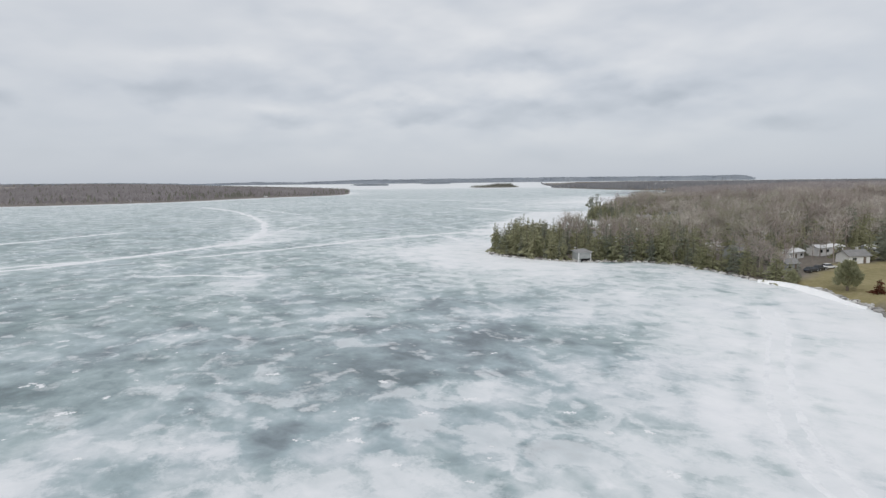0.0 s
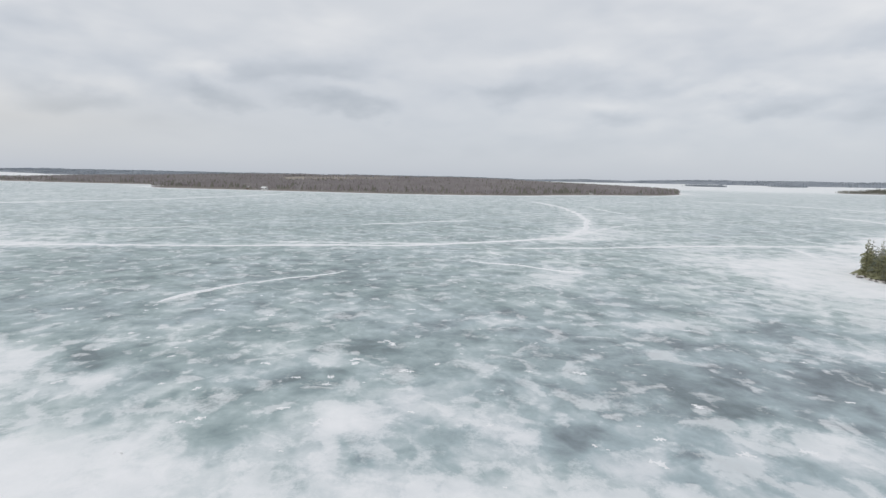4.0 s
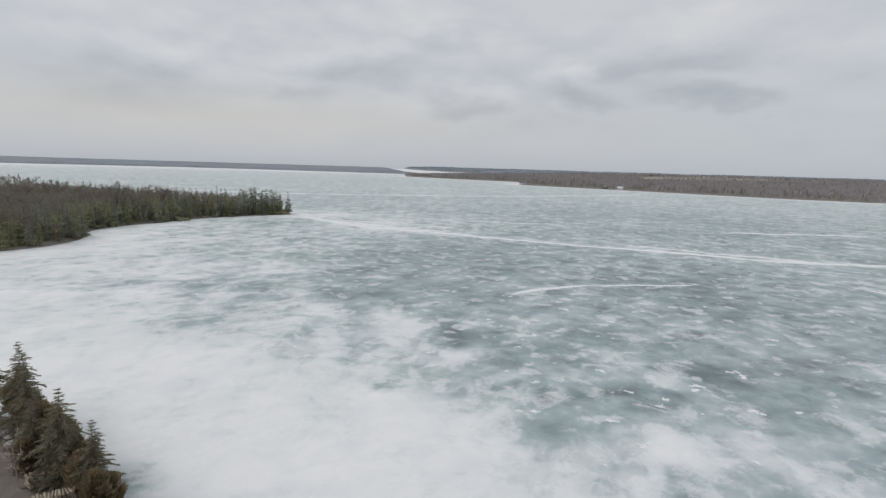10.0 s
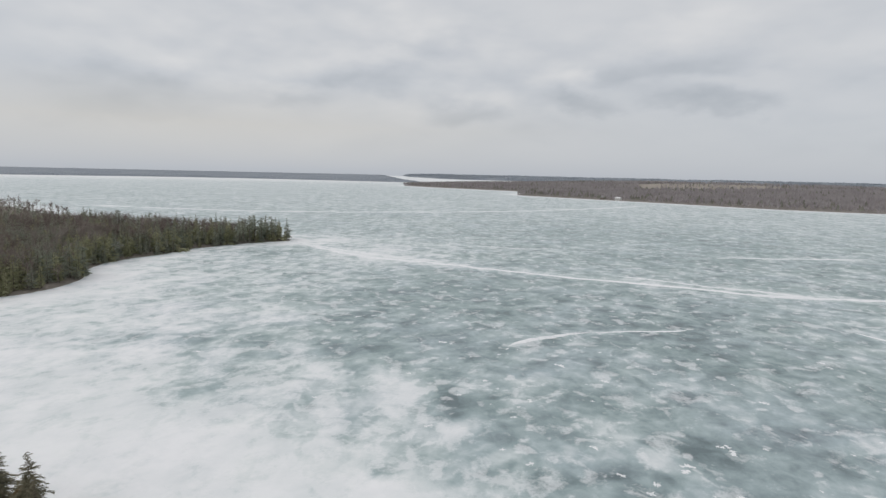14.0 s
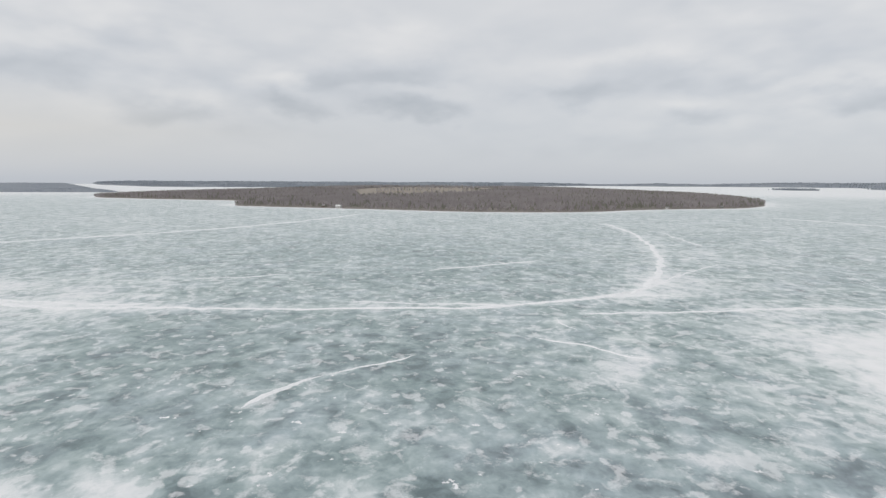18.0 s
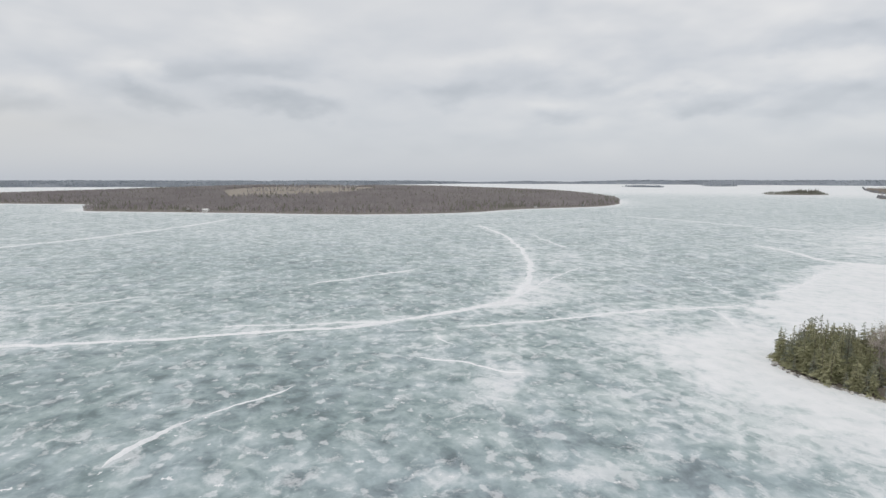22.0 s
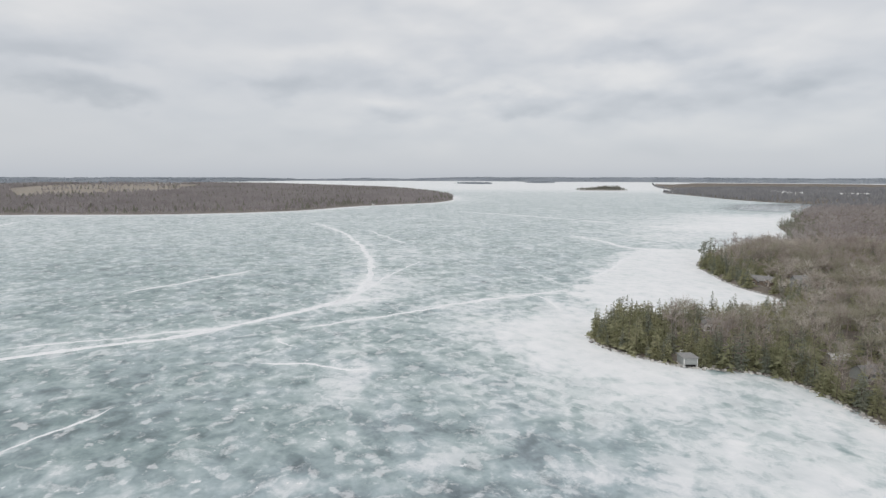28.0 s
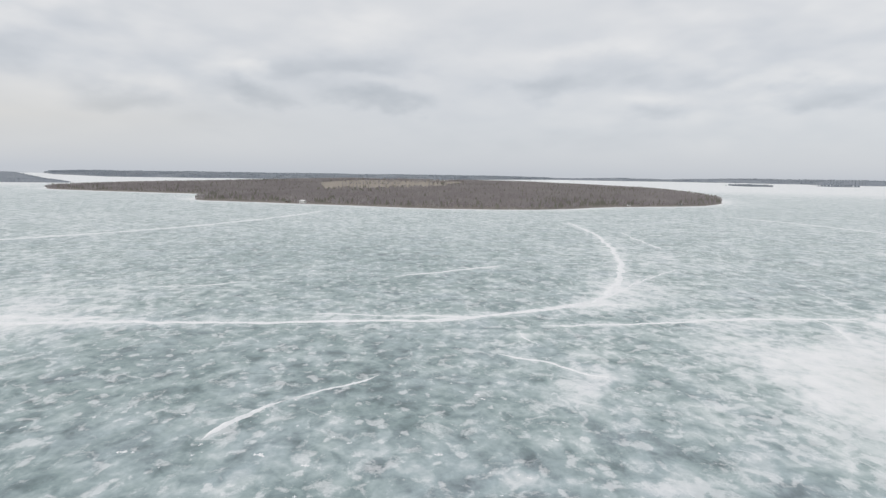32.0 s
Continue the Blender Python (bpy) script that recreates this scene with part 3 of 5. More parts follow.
def land(name, ring, kind, edge_step, grid, mat, label, bound=None):
    """A piece of land: its shore line, a bank, and a rolling inside, as one mesh."""
    edge = rough_edge(ring, edge_step, edge_step * 0.5, edge_step * 2.5, len(name))
    LANDS[name] = (edge, kind)
    inner = np.concatenate([grid_points(edge, g, box) for g, box in grid])
    keep = inside(inner, edge)
    inner = inner[keep]
    d = line_distance(inner, edge, True)
    inner, d = inner[d > 1.5], d[d > 1.5]
    pts = np.concatenate([edge, inner])
    n = len(edge)
    res = delaunay_2d_cdt([Vector(p) for p in pts.tolist()], [(i, (i + 1) % n) for i in range(n)], [], 1, 1e-4)
    out = np.array([(v.x, v.y) for v in res[0]])
    dist = line_distance(out, edge, True)
    z = land_height(out, dist, kind)
    z[dist < 0.05] = ice_level(np.hypot(out[dist < 0.05, 0], out[dist < 0.05, 1])) - 0.15
    z += np.clip(dist / 6, 0, 1) * 0.5 * (wavy(out, 14, 6) - 0.5)
    g = np.zeros(len(out))
    if name == "mainland":
        g = np.clip(1.0 * inside(out, np.array(LAWN, float)), 0, 1)
    if name == "island":
        g = inside(out, np.array(CLEARING, float)) * 1.0
    ob = mesh_object(name, np.c_[out, z], np.array([list(f) for f in res[2]]), mat, attrs={"grass": g}, smooth=True)
    return tagged(ob, label, "land", kind="structure")


def grid_points(edge, g, box):
    x0, y0, x1, y1 = box if box else (*edge.min(0), *edge.max(0))
    x, y = np.meshgrid(np.arange(x0 + g / 2, x1, g), np.arange(y0 + g / 2, y1, g))
    p = np.stack([x.ravel(), y.ravel()], 1)
    return p + rng.uniform(-0.3, 0.3, p.shape) * g


land("mainland", MAINLAND, "main", 3.0, [(5, (60, 95, 260, 480)), (6, (-120, -70, 0, 0)), (12, (-700, -300, 600, 900)), (70, (-2500, -1500, 2500, 3000)), (220, None)], M_LAND,
     "low wooded mainland with a stony bank at the ice")
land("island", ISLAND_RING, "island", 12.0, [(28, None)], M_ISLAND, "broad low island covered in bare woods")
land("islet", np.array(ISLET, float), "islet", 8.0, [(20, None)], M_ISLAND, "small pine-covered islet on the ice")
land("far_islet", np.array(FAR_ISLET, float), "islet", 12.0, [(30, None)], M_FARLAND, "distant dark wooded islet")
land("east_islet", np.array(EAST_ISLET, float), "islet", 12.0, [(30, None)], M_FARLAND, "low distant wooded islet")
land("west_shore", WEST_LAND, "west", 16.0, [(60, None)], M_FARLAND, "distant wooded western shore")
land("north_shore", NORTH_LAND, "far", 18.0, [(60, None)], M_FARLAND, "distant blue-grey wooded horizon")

# ---------------------------------------------------------------- the lake ice
RIDGES = {
    "main": ([(-375, 52), (-334, 61), (-292, 79), (-264, 92), (-236, 117), (-205, 143), (-172, 174), (-145, 195), (-123, 220), (-107, 250), (-98, 276)], 3.0),
    "second": ([(-330, 66), (-300, 80), (-272, 97), (-252, 112)], 1.4),
    "strand": ([(-192, 172), (-181, 179), (-163, 190), (-148, 201), (-128, 216)], 1.2),
    "tail": ([(-99, 268), (-97, 288), (-102, 322), (-115, 373), (-132, 419), (-153, 464), (-177, 523), (-221, 608), (-303, 717)], 3.0),
    "crossing": ([(-205, 640), (-189, 622), (-176, 590), (-151, 557), (-130, 520)], 1.3),
    "fan": ([(-98, 282), (-97, 300), (-97, 356), (-90, 412)], 0.9),
    "fork": ([(-112, 250), (-101, 266), (-90, 276), (-76, 284)], 1.3),
    "hairline": ([(-19, 408), (12, 335)], 0.5),
    "far": ([(-735, -95), (-640, 30), (-610, 110), (-596, 220), (-590, 316), (-604, 407), (-647, 554), (-690, 640)], 3.4),
    "short_low": ([(-118, 73.5), (-119.5, 78), (-121.6, 86), (-119.8, 101.5)], 1.7),
    "short_high": ([(-121.4, 103), (-117.4, 117.5), (-113.6, 131.5)], 1.0),
    "stub": ([(-95, 175), (-85, 174.6), (-77, 176.5), (-67, 174.5), (-55, 174.8)], 1.3),
    "crook": ([(-104, 204.5), (-96, 196.3), (-87.8, 192.4)], 0.8),
    "branch": ([(-97, 219), (-80, 235), (-61, 255), (-44, 274)], 1.5),
    "broad": ([(-47, 272), (-44, 275), (-31, 285), (-17, 297)], 3.2),
    "reach": ([(-16, 299), (-7, 306), (3, 314), (13, 325)], 1.8),
    "east": ([(28, 622), (49, 589), (63, 555), (73, 530), (97, 514)], 3.2),
    "cove": ([(23, 360), (36, 385), (49, 411), (69, 471)], 3.0),
    "spur": ([(-7, 306), (2, 299), (9, 270)], 1.2),
    "north": ([(-221, 266), (-215, 285), (-209, 300), (-192, 346)], 1.9),
    "drift": ([(-300, 159), (-284, 176), (-278, 198)], 1.2),
    "outer": ([(-153, 1015), (-39, 937), (55, 847), (100, 800)], 3.0),
    "beyond": ([(130, 765), (140, 756), (184, 731)], 3.0),
}
# places of firmer snow and of clear dark ice: x, y, radius, amount
DRIFTS_NEAR = [(-60, 165, 11, 0.2), (-52, 150, 9, 0.2), (-64, 185, 9, 0.15), (40, 150, 32, 0.20), (60, 110, 34, 0.28), (70, 60, 45, 0.40), (40, 60, 20, 0.2), (-30, 5, 30, 0.42),
               (-70, -5, 36, 0.5), (-120, -25, 45, 0.22), (-105, 0, 26, 0.10), (10, 20, 34, 0.4), (-10, 40, 14, 0.18), (-45, 22, 14, 0.12), (15, 120, 20, 0.06), (-35, 108, 12, 0.12)]
DRIFTS_BAY = [(20, 185, 26, 0.27), (5, 225, 30, 0.36), (80, 400, 34, 0.4), (95, 470, 36, 0.5), (80, 350, 34, 0.5), (130, 620, 70, 0.2), (230, 760, 100, 0.4), (300, 930, 110, 0.35),
              (35, 255, 30, 0.3), (60, 300, 40, 0.4), (-20, 260, 40, 0.1), (68, 314, 30, 0.3), (6, 152, 10, 0.12), (-15, 138, 9, 0.14), (-31, 163, 8, 0.14), (25, 222, 16, 0.2)]
DRIFTS_FAR = [(-180, -40, 50, 0.27), (-260, 0, 40, 0.2), (-110, 450, 60, 0.12), (-80, 330, 40, 0.14), (-270, 90, 40, 0.12), (-320, 110, 60, 0.1), (-100, 262, 14, 0.2), (-92, 288, 18, 0.18),
              (-98, 320, 14, 0.14), (-345, 88, 22, 0.15), (-293, 98, 18, 0.14), (-212, 37, 20, 0.16), (-172, 25, 12, 0.2), (-177, 42, 9, 0.14), (-140, 211, 8, 0.14), (-160, 5, 10, 0.12)]
DRIFTS_SMALL = [(1, 75, 6, 0.24), (-21, 117, 6, 0.18), (-12, 123, 5, 0.16), (-14, 100, 4, 0.16), (6, 76, 4, 0.12), (-2, 65, 4, 0.16), (-20, 74, 3.5, 0.14), (-29, 57, 5, 0.22), (-11, 60, 2.5, 0.2),
                (-3, 53, 4, 0.2), (19, 60, 4, 0.16), (-29, 73, 4, 0.14), (-50, 106, 6, 0.12), (-71, 120, 6, 0.14), (10, 60, 4, 0.16), (19, 87, 5, 0.14), (-45, 48, 5, 0.26), (-29, 86, 4, 0.14)]
DRIFTS_WEST = [(-71, 66, 3.5, 0.22), (-77, 67, 4, 0.2), (-63, 66, 4, 0.2), (-105, 36, 6, 0.22), (-133, 25, 7, 0.2), (-79, 42, 5, 0.24), (-64, 26, 7, 0.2), (-97, 51, 4, 0.22), (-107, 42, 5, 0.24),
               (-119, 25, 8, 0.2), (-56, 11, 10, 0.2), (-88, -5, 10, 0.1), (-86, 59, 3, 0.2), (-45, 48, 3.5, 0.2), (-52, 59, 4, 0.16), (-48, 104, 5, 0.12), (-51, 123, 5, 0.14), (-66, 58, 4, 0.14)]
CLEAR_NEAR = [(8, 55, 8, 0.10), (22, 100, 14, 0.10), (-17, 61, 5, 0.26), (-6, 75, 6, 0.14), (2, 93, 10, 0.14), (14, 84, 6, 0.12), (-15, 88, 8, 0.22), (-34, 53, 5, 0.22), (12, 105, 8, 0.2), (33, 74, 4, 0.3),
              (5, 69, 4, 0.2), (0, 125, 9, 0.16), (-1, 88, 8, 0.12), (-34, 103, 6, 0.14), (-18, 108, 6, 0.14), (27, 97, 5, 0.2), (1, 55, 3, 0.2), (-16, 68, 4, 0.18), (-7, 59, 3, 0.18), (16, 63, 4, 0.16),
              (-59, 76, 4, 0.18), (-45, 102, 6, 0.12), (-55, 59, 5, 0.16)]
CLEAR_WEST = [(-112, 14, 20, 0.12), (-86, 40, 14, 0.10), (-72, 26.2, 3.0, 0.5), (-53, 39, 5, 0.28), (-68, 66, 8, 0.1), (-68, 41, 6, 0.16), (-137, 31, 14, 0.14), (-90, 46, 7, 0.2), (-152, 4, 12, 0.2),
              (-72, 49, 4, 0.24), (-69, 57, 4, 0.2), (-60, 74, 3.5, 0.16), (-55, 76, 3.5, 0.14), (-127, 46, 6, 0.14), (-117, 0, 7, 0.24), (-156, -10, 7, 0.2), (-120, 33, 5, 0.16), (-58.0, -4.4, 2.6, 0.62)]
CLEAR_FAR = [(-1, 128, 7, 0.2), (-17, 143, 6, 0.2), (20, 135, 7, 0.25), (7, 142, 6, 0.2), (-52, 157, 5, 0.15), (-150, 90, 50, 0.06), (-200, 60, 60, 0.06), (-200, 260, 90, 0.05),
             (-330, 330, 130, 0.06), (57, 194.6, 3.0, 0.5), (-90, 110, 40, 0.06), (-130, 140, 45, 0.06)]
CLEAR = CLEAR_NEAR + CLEAR_WEST + CLEAR_FAR
COVE_SNOW = [(30, 268), (14, 300), (24, 360), (49, 411), (69, 471), (85, 518), (120, 530), (150, 505), (135, 440), (125, 330), (110, 275)]
SLED_TRACK = [(70, 122), (61, 101), (49, 82), (41.5, 67), (37, 56), (35, 46), (34, 30)]
OPEN_WATER = [(450, 1220, 90), (520, 1340, 110), (600, 1440, 80)]


def ice_fields(p):
    """How snowy, and how wet, the ice is at an array of places; whiter with distance."""
    r = np.hypot(p[:, 0], p[:, 1])
    d = np.full(len(p), 999.0)
    d[r < 1500] = line_distance(p[r < 1500], evenly(SHORE_LINE[8:], 6.0, False)[:900], False)
    # the terms in r make the ice whiter away from the origin
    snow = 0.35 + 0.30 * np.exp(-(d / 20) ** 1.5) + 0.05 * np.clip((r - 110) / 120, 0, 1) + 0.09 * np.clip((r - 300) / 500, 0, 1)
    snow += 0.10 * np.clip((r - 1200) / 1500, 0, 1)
    near = r < 1200
    bent = p + np.where(r < 250, 5.0, 14.0)[:, None] * np.stack([wavy(p, 7, 21) + wavy(p, 19, 22) - 1, wavy(p, 7, 23) + wavy(p, 19, 24) - 1], 1)
    for spots_, sign in ((DRIFTS_NEAR + DRIFTS_BAY + DRIFTS_FAR, 0.92), (DRIFTS_SMALL, 1.0), (DRIFTS_WEST, 1.25), (CLEAR, -0.85)):
        if sign < 0:
            snow = np.minimum(snow, 0.86)
        for x, y, rad, amount in spots_:
            w = bent[near] if rad > 3.2 else p[near]
            snow[near] += sign * amount * np.exp(-((w[:, 0] - x) ** 2 + (w[:, 1] - y) ** 2) / rad ** 2)
    snow[inside(bent, np.array(COVE_SNOW, float))] += 0.3
    for line, width in RIDGES.values():
        q = curved(line, False, 2)
        lo, hi = q.min(0) - 60, q.max(0) + 60
        near = ((p > lo) & (p < hi)).all(1)
        dd = line_distance(p[near], q, False)
        snow[near] += 0.15 * np.exp(-(dd / (width * 2.2)) ** 2)
    dd = line_distance(p[r < 200], curved(SLED_TRACK, False, 2), False)
    snow[r < 200] += 0.16 * np.exp(-(dd / 1.6) ** 2) - 0.15 * np.exp(-((dd - 4.2) / 1.6) ** 2) - 0.05 * np.exp(-(dd / 0.5) ** 2)
    isl = ((p[:, 0] > -2300) & (p[:, 0] < -100) & (p[:, 1] > 500) & (p[:, 1] < 1900))
    snow[isl] += 0.3 * np.exp(-(line_distance(p[isl], ISLAND_RING, True) / 28))
    wet = np.zeros(len(p))
    for x, y, rad in OPEN_WATER:
        wet += 1.2 * np.exp(-(((p[:, 0] - x) ** 2 + (p[:, 1] - y) ** 2) / rad ** 2) ** 2)
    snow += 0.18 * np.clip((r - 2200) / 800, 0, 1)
    snow -= 0.22 * np.exp(-(d / 1.6) ** 2)
    return np.clip(snow, 0, 0.81), np.clip(wet, 0, 1)


radii = [0.0]
while radii[-1] < 4975:
    radii.append(radii[-1] + max(1.2, radii[-1] * 0.0125))
radii = np.array(radii[1:])
angles = np.radians(np.r_[np.arange(-60, 122, 0.52), np.arange(122, 300, 3.0)])
ra, an = np.meshgrid(radii, angles, indexing="ij")
ip = np.stack([-ra * np.sin(an), ra * np.cos(an)], -1).reshape(-1, 2)
snow_f, wet_f = ice_fields(ip)
na, nr = len(angles), len(radii)
k = np.arange(nr - 1)[:, None] * na
j = np.arange(na)[None]
jn = (j + 1) % na
ice_faces = np.stack([k + j, k + na + j, k + na + jn, k + jn], -1).reshape(-1, 4)
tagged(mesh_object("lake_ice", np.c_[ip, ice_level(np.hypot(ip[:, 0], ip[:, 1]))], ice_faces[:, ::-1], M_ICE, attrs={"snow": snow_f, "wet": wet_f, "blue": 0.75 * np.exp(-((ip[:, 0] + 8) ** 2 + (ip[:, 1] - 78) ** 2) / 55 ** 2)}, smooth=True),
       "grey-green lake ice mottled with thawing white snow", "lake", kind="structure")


def ridge(name, line, width, seed, high=0.3, mat=None, stray=1.0):
    """A low uneven ridge of snow along a crack in the ice."""
    q = evenly(curved(line, False, 3), max(0.5, width * 0.25), False)
    t = np.gradient(q, axis=0)
    t /= np.hypot(t[:, 0], t[:, 1])[:, None]
    side = np.stack([-t[:, 1], t[:, 0]], 1)
    q = q + side * ((wavy(q, width * 9, seed) - 0.5) * width * 1.6 * stray)[:, None]
    taper = np.clip(np.minimum(np.arange(len(q)), np.arange(len(q))[::-1]) / 14.0, 0.08, 1)
    q = q + side * ((wavy(q, width * 2.4, seed + 6) - 0.5) * width * 0.9 * stray)[:, None]
    wl_ = width * taper * (0.1 + 0.8 * wavy(q, width * 4.2, seed + 1) * wavy(q, width * 0.8, seed + 7) + 0.45 * wavy(q, width * 1.6, seed + 8))
    wr_ = width * taper * (0.1 + 0.8 * wavy(q, width * 4.6, seed + 2) * wavy(q, width * 0.8, seed + 9) + 0.45 * wavy(q, width * 1.6, seed + 10))
    h = np.minimum(high, 0.25 * width if high > 0.3 else 0.1 * width) * (0.5 + wavy(q, width * 3, seed + 4))
    rows = [(-1.0, -0.03), (-0.55, 0.55), (0.0, 1.0), (0.6, 0.5), (1.0, -0.03)]
    vs = []
    for s, hh in rows:
        off = np.where(s < 0, wl_, wr_) * s
        z = np.where(hh < 0, -0.03, h * hh)
        vs.append(np.c_[q + side * off[:, None], z])
    n = len(q)
    verts = np.concatenate(vs)
    faces = [(r * n + i, r * n + i + 1, (r + 1) * n + i + 1, (r + 1) * n + i) for r in range(4) for i in range(n - 1)]
    ob = mesh_object(name, verts, np.array(faces)[:, ::-1], mat or M_SNOW, smooth=True)
    return tagged(ob, "low white ridge of snow along an ice crack", "snow ridge", group="pressure ridges", kind="structure")


for n_, (line, width) in enumerate(RIDGES.values()):
    ridge("snow_ridge", line, 1.28 * width, 3.1 * n_ + 1)


# the packed double track of a sled
track = curved(SLED_TRACK, False, 2)
along = np.gradient(track, axis=0)
along /= np.hypot(along[:, 0], along[:, 1])[:, None]
for off in (-1.5, 1.5):
    tagged(ridge("sled_track", (track + off * np.stack([-along[:, 1], along[:, 0]], 1)).tolist(), 1.15, 60.0 + off, 0.05, M_SNOW, 0.15), "packed white sled track across the snow", "track", "sled tracks", kind="structure")


def crust(seed):
    """A curl of crusted snow: a bent, tapering, ragged strip, raised in the middle."""
    r = np.random.default_rng(seed)
    n = 15
    a = np.linspace(-1, 1, n) * r.uniform(0.3, 1.0)
    x, y = np.sin(a) * 1.0, np.cos(a) * r.uniform(0.4, 1.0)
    w = (0.16 + 0.62 * r.uniform(0.0, 1.0, n) ** 1.3) * np.sqrt(np.clip(1.05 - np.linspace(-1, 1, n) ** 2, 0.02, 1))
    t = np.stack([np.gradient(x), np.gradient(y)], 1)
    t /= np.hypot(t[:, 0], t[:, 1])[:, None]
    s_ = np.stack([-t[:, 1], t[:, 0]], 1)
    c = np.stack([x, y], 1)
    lo, hi = c - s_ * (w * r.uniform(0.4, 1.2, n))[:, None], c + s_ * (w * r.uniform(0.4, 1.2, n))[:, None]
    v = np.concatenate([np.c_[lo, np.full(n, -0.02)], np.c_[c, 0.09 * r.uniform(0.4, 1, n)], np.c_[hi, np.full(n, -0.02)]])
    f = []
    for k_ in range(2):
        for i in range(n - 1):
            q = k_ * n + i
            f += [(q, q + 1, q + n + 1), (q, q + n + 1, q + n)]
    return v, np.array(f)


CRUSTS = [crust(700 + i) for i in range(12)]
CURLS_EAST = [(-27.9, 57.9), (-10, 58.6), (-4.9, 53.5), (-44.4, 48.1), (-46.4, 67.8), (-55, 66.6), (19, 60.2), (3.6, 70.3), (-9.5, 77.2), (-25.3, 80.9), (-58.9, 77.3), (15.2, 66), (-52.6, 56.7), (-2, 66),
              (-36.5, 76.4), (22.2, 60.5), (20.6, 51.3), (-80.8, 136.3)]
CURLS_MID = [(-98.5, 55.6), (-86.8, 58.7), (-88.7, 78.7), (-126.3, 58.6), (-139.7, 101.5), (-78.2, 134.4), (-112.6, 68), (-100.9, 75.7), (-94.1, 110.7), (-88.8, 92.7), (-51.2, 123.4), (-68.9, 100.8), (-107.6, 43.5),
             (-57.9, 77.2), (-47.9, 103.6), (-168.8, 97.2), (-155.7, 76.6), (-158.2, 51.2)]
CURLS_WEST = [(-44.5, 47.8), (-55.7, 67.5), (-56.6, 40.5), (-50.8, 47.7), (-45.9, 67.5), (-44.6, 73.3), (-53.7, 59.1), (-82.5, 37.5), (-56.3, 30.1), (-58.1, 56.3), (-59.1, 78.4), (-93.5, 47.9), (-70.9, 44.7), (-66.3, 57.9)]
CURLS = CURLS_EAST + CURLS_MID + CURLS_WEST
az_, rr_ = np.radians(rng.uniform(-42, 108, 2600)), 42 + 520 * rng.uniform(0, 1, 2600) ** 0.9
cp = np.stack([-rr_ * np.sin(az_), rr_ * np.cos(az_)], 1)
cs, cw = ice_fields(cp)
cp = cp[(cs < 0.6) & (rng.uniform(size=len(cp)) < 0.02 + 0.34 * wavy(cp, 22, 3)) & ~inside(cp, LANDS["mainland"][0])]
beside = [evenly(curved(line, False, 2), 3.2, False) for line, width in RIDGES.values() if width > 1.25]
beside = [q + rng.normal(0, 2.6, q.shape) for q in beside]
cp = np.concatenate([np.array(CURLS, float), cp] + beside)
size = 0.4 + 0.9 * rng.uniform(0, 1, len(cp)) ** 2
size[:len(CURLS)] = rng.uniform(1.0, 1.7, len(CURLS))
head_ = np.arctan2(-cp[:, 0], cp[:, 1]) + rng.normal(0, 0.6, len(cp))
pieces = []
for i, (v, f) in enumerate(CRUSTS):
    m = np.arange(len(cp)) % len(CRUSTS) == i
    c, s_ = np.cos(head_[m])[:, None], np.sin(head_[m])[:, None]
    sc = size[m][:, None]
    x, y = (v[:, 0] * c - v[:, 1] * s_) * sc + cp[m][:, :1], (v[:, 0] * s_ + v[:, 1] * c) * sc + cp[m][:, 1:]
    pieces.append((np.stack([x, y, np.broadcast_to(v[:, 2], x.shape)], -1).reshape(-1, 3), (f[None] + (np.arange(m.sum()) * len(v))[:, None, None]).reshape(-1, 3)))
offs, vs_, fs_ = 0, [], []
for v, f in pieces:
    vs_.append(v)
    fs_.append(f + offs)
    offs += len(v)
tagged(mesh_object("snow_crusts", np.concatenate(vs_), np.concatenate(fs_), M_SNOW, smooth=True), "small white curls of crusted snow frozen on the ice", "snow", kind="stuff")

# ---------------------------------------------------------------- trees


def tube(p0, p1, r0, r1, sides=3):
    """A tapered limb between two places."""
    p0, p1 = np.array(p0, float), np.array(p1, float)
    w = p1 - p0
    a = np.cross(w, (0.3, 0.9, 0.1))
    a /= np.linalg.norm(a)
    b = np.cross(w / np.linalg.norm(w), a)
    t = np.arange(sides) * 2 * math.pi / sides
    ring = np.cos(t)[:, None] * a + np.sin(t)[:, None] * b
    v = np.concatenate([p0 + ring * r0, p1 + ring * r1])
    f = []
    for i in range(sides):
        j_ = (i + 1) % sides
        f += [(i, j_, sides + j_), (i, sides + j_, sides + i)]
    return v, np.array(f)


def merge(pieces):
    vs, fs, n = [], [], 0
    for v, f in pieces:
        vs.append(v)
        fs.append(f + n)
        n += len(v)
    return np.concatenate(vs), np.concatenate(fs)


def blade(base, tip, width, r):
    """One thin leaf-like triangle pair from base to tip."""
    base, tip = np.array(base, float), np.array(tip, float)
    w = tip - base
    s = np.cross(w, r.normal(size=3))
    s *= width / (np.linalg.norm(s) + 1e-9)
    m = base + w * 0.45
    return np.array([base, m + s, tip, m - s]), np.array([(0, 1, 2), (0, 2, 3)])


def spike(base, tip, width, r):
    """One twig or needle spray: a thin triangle."""
    base, tip = np.array(base, float), np.array(tip, float)
    s = np.cross(tip - base, r.normal(size=3))
    s *= width / (np.linalg.norm(s) + 1e-9)
    return np.array([base + s, tip, base - s]), np.array([(0, 1, 2)])


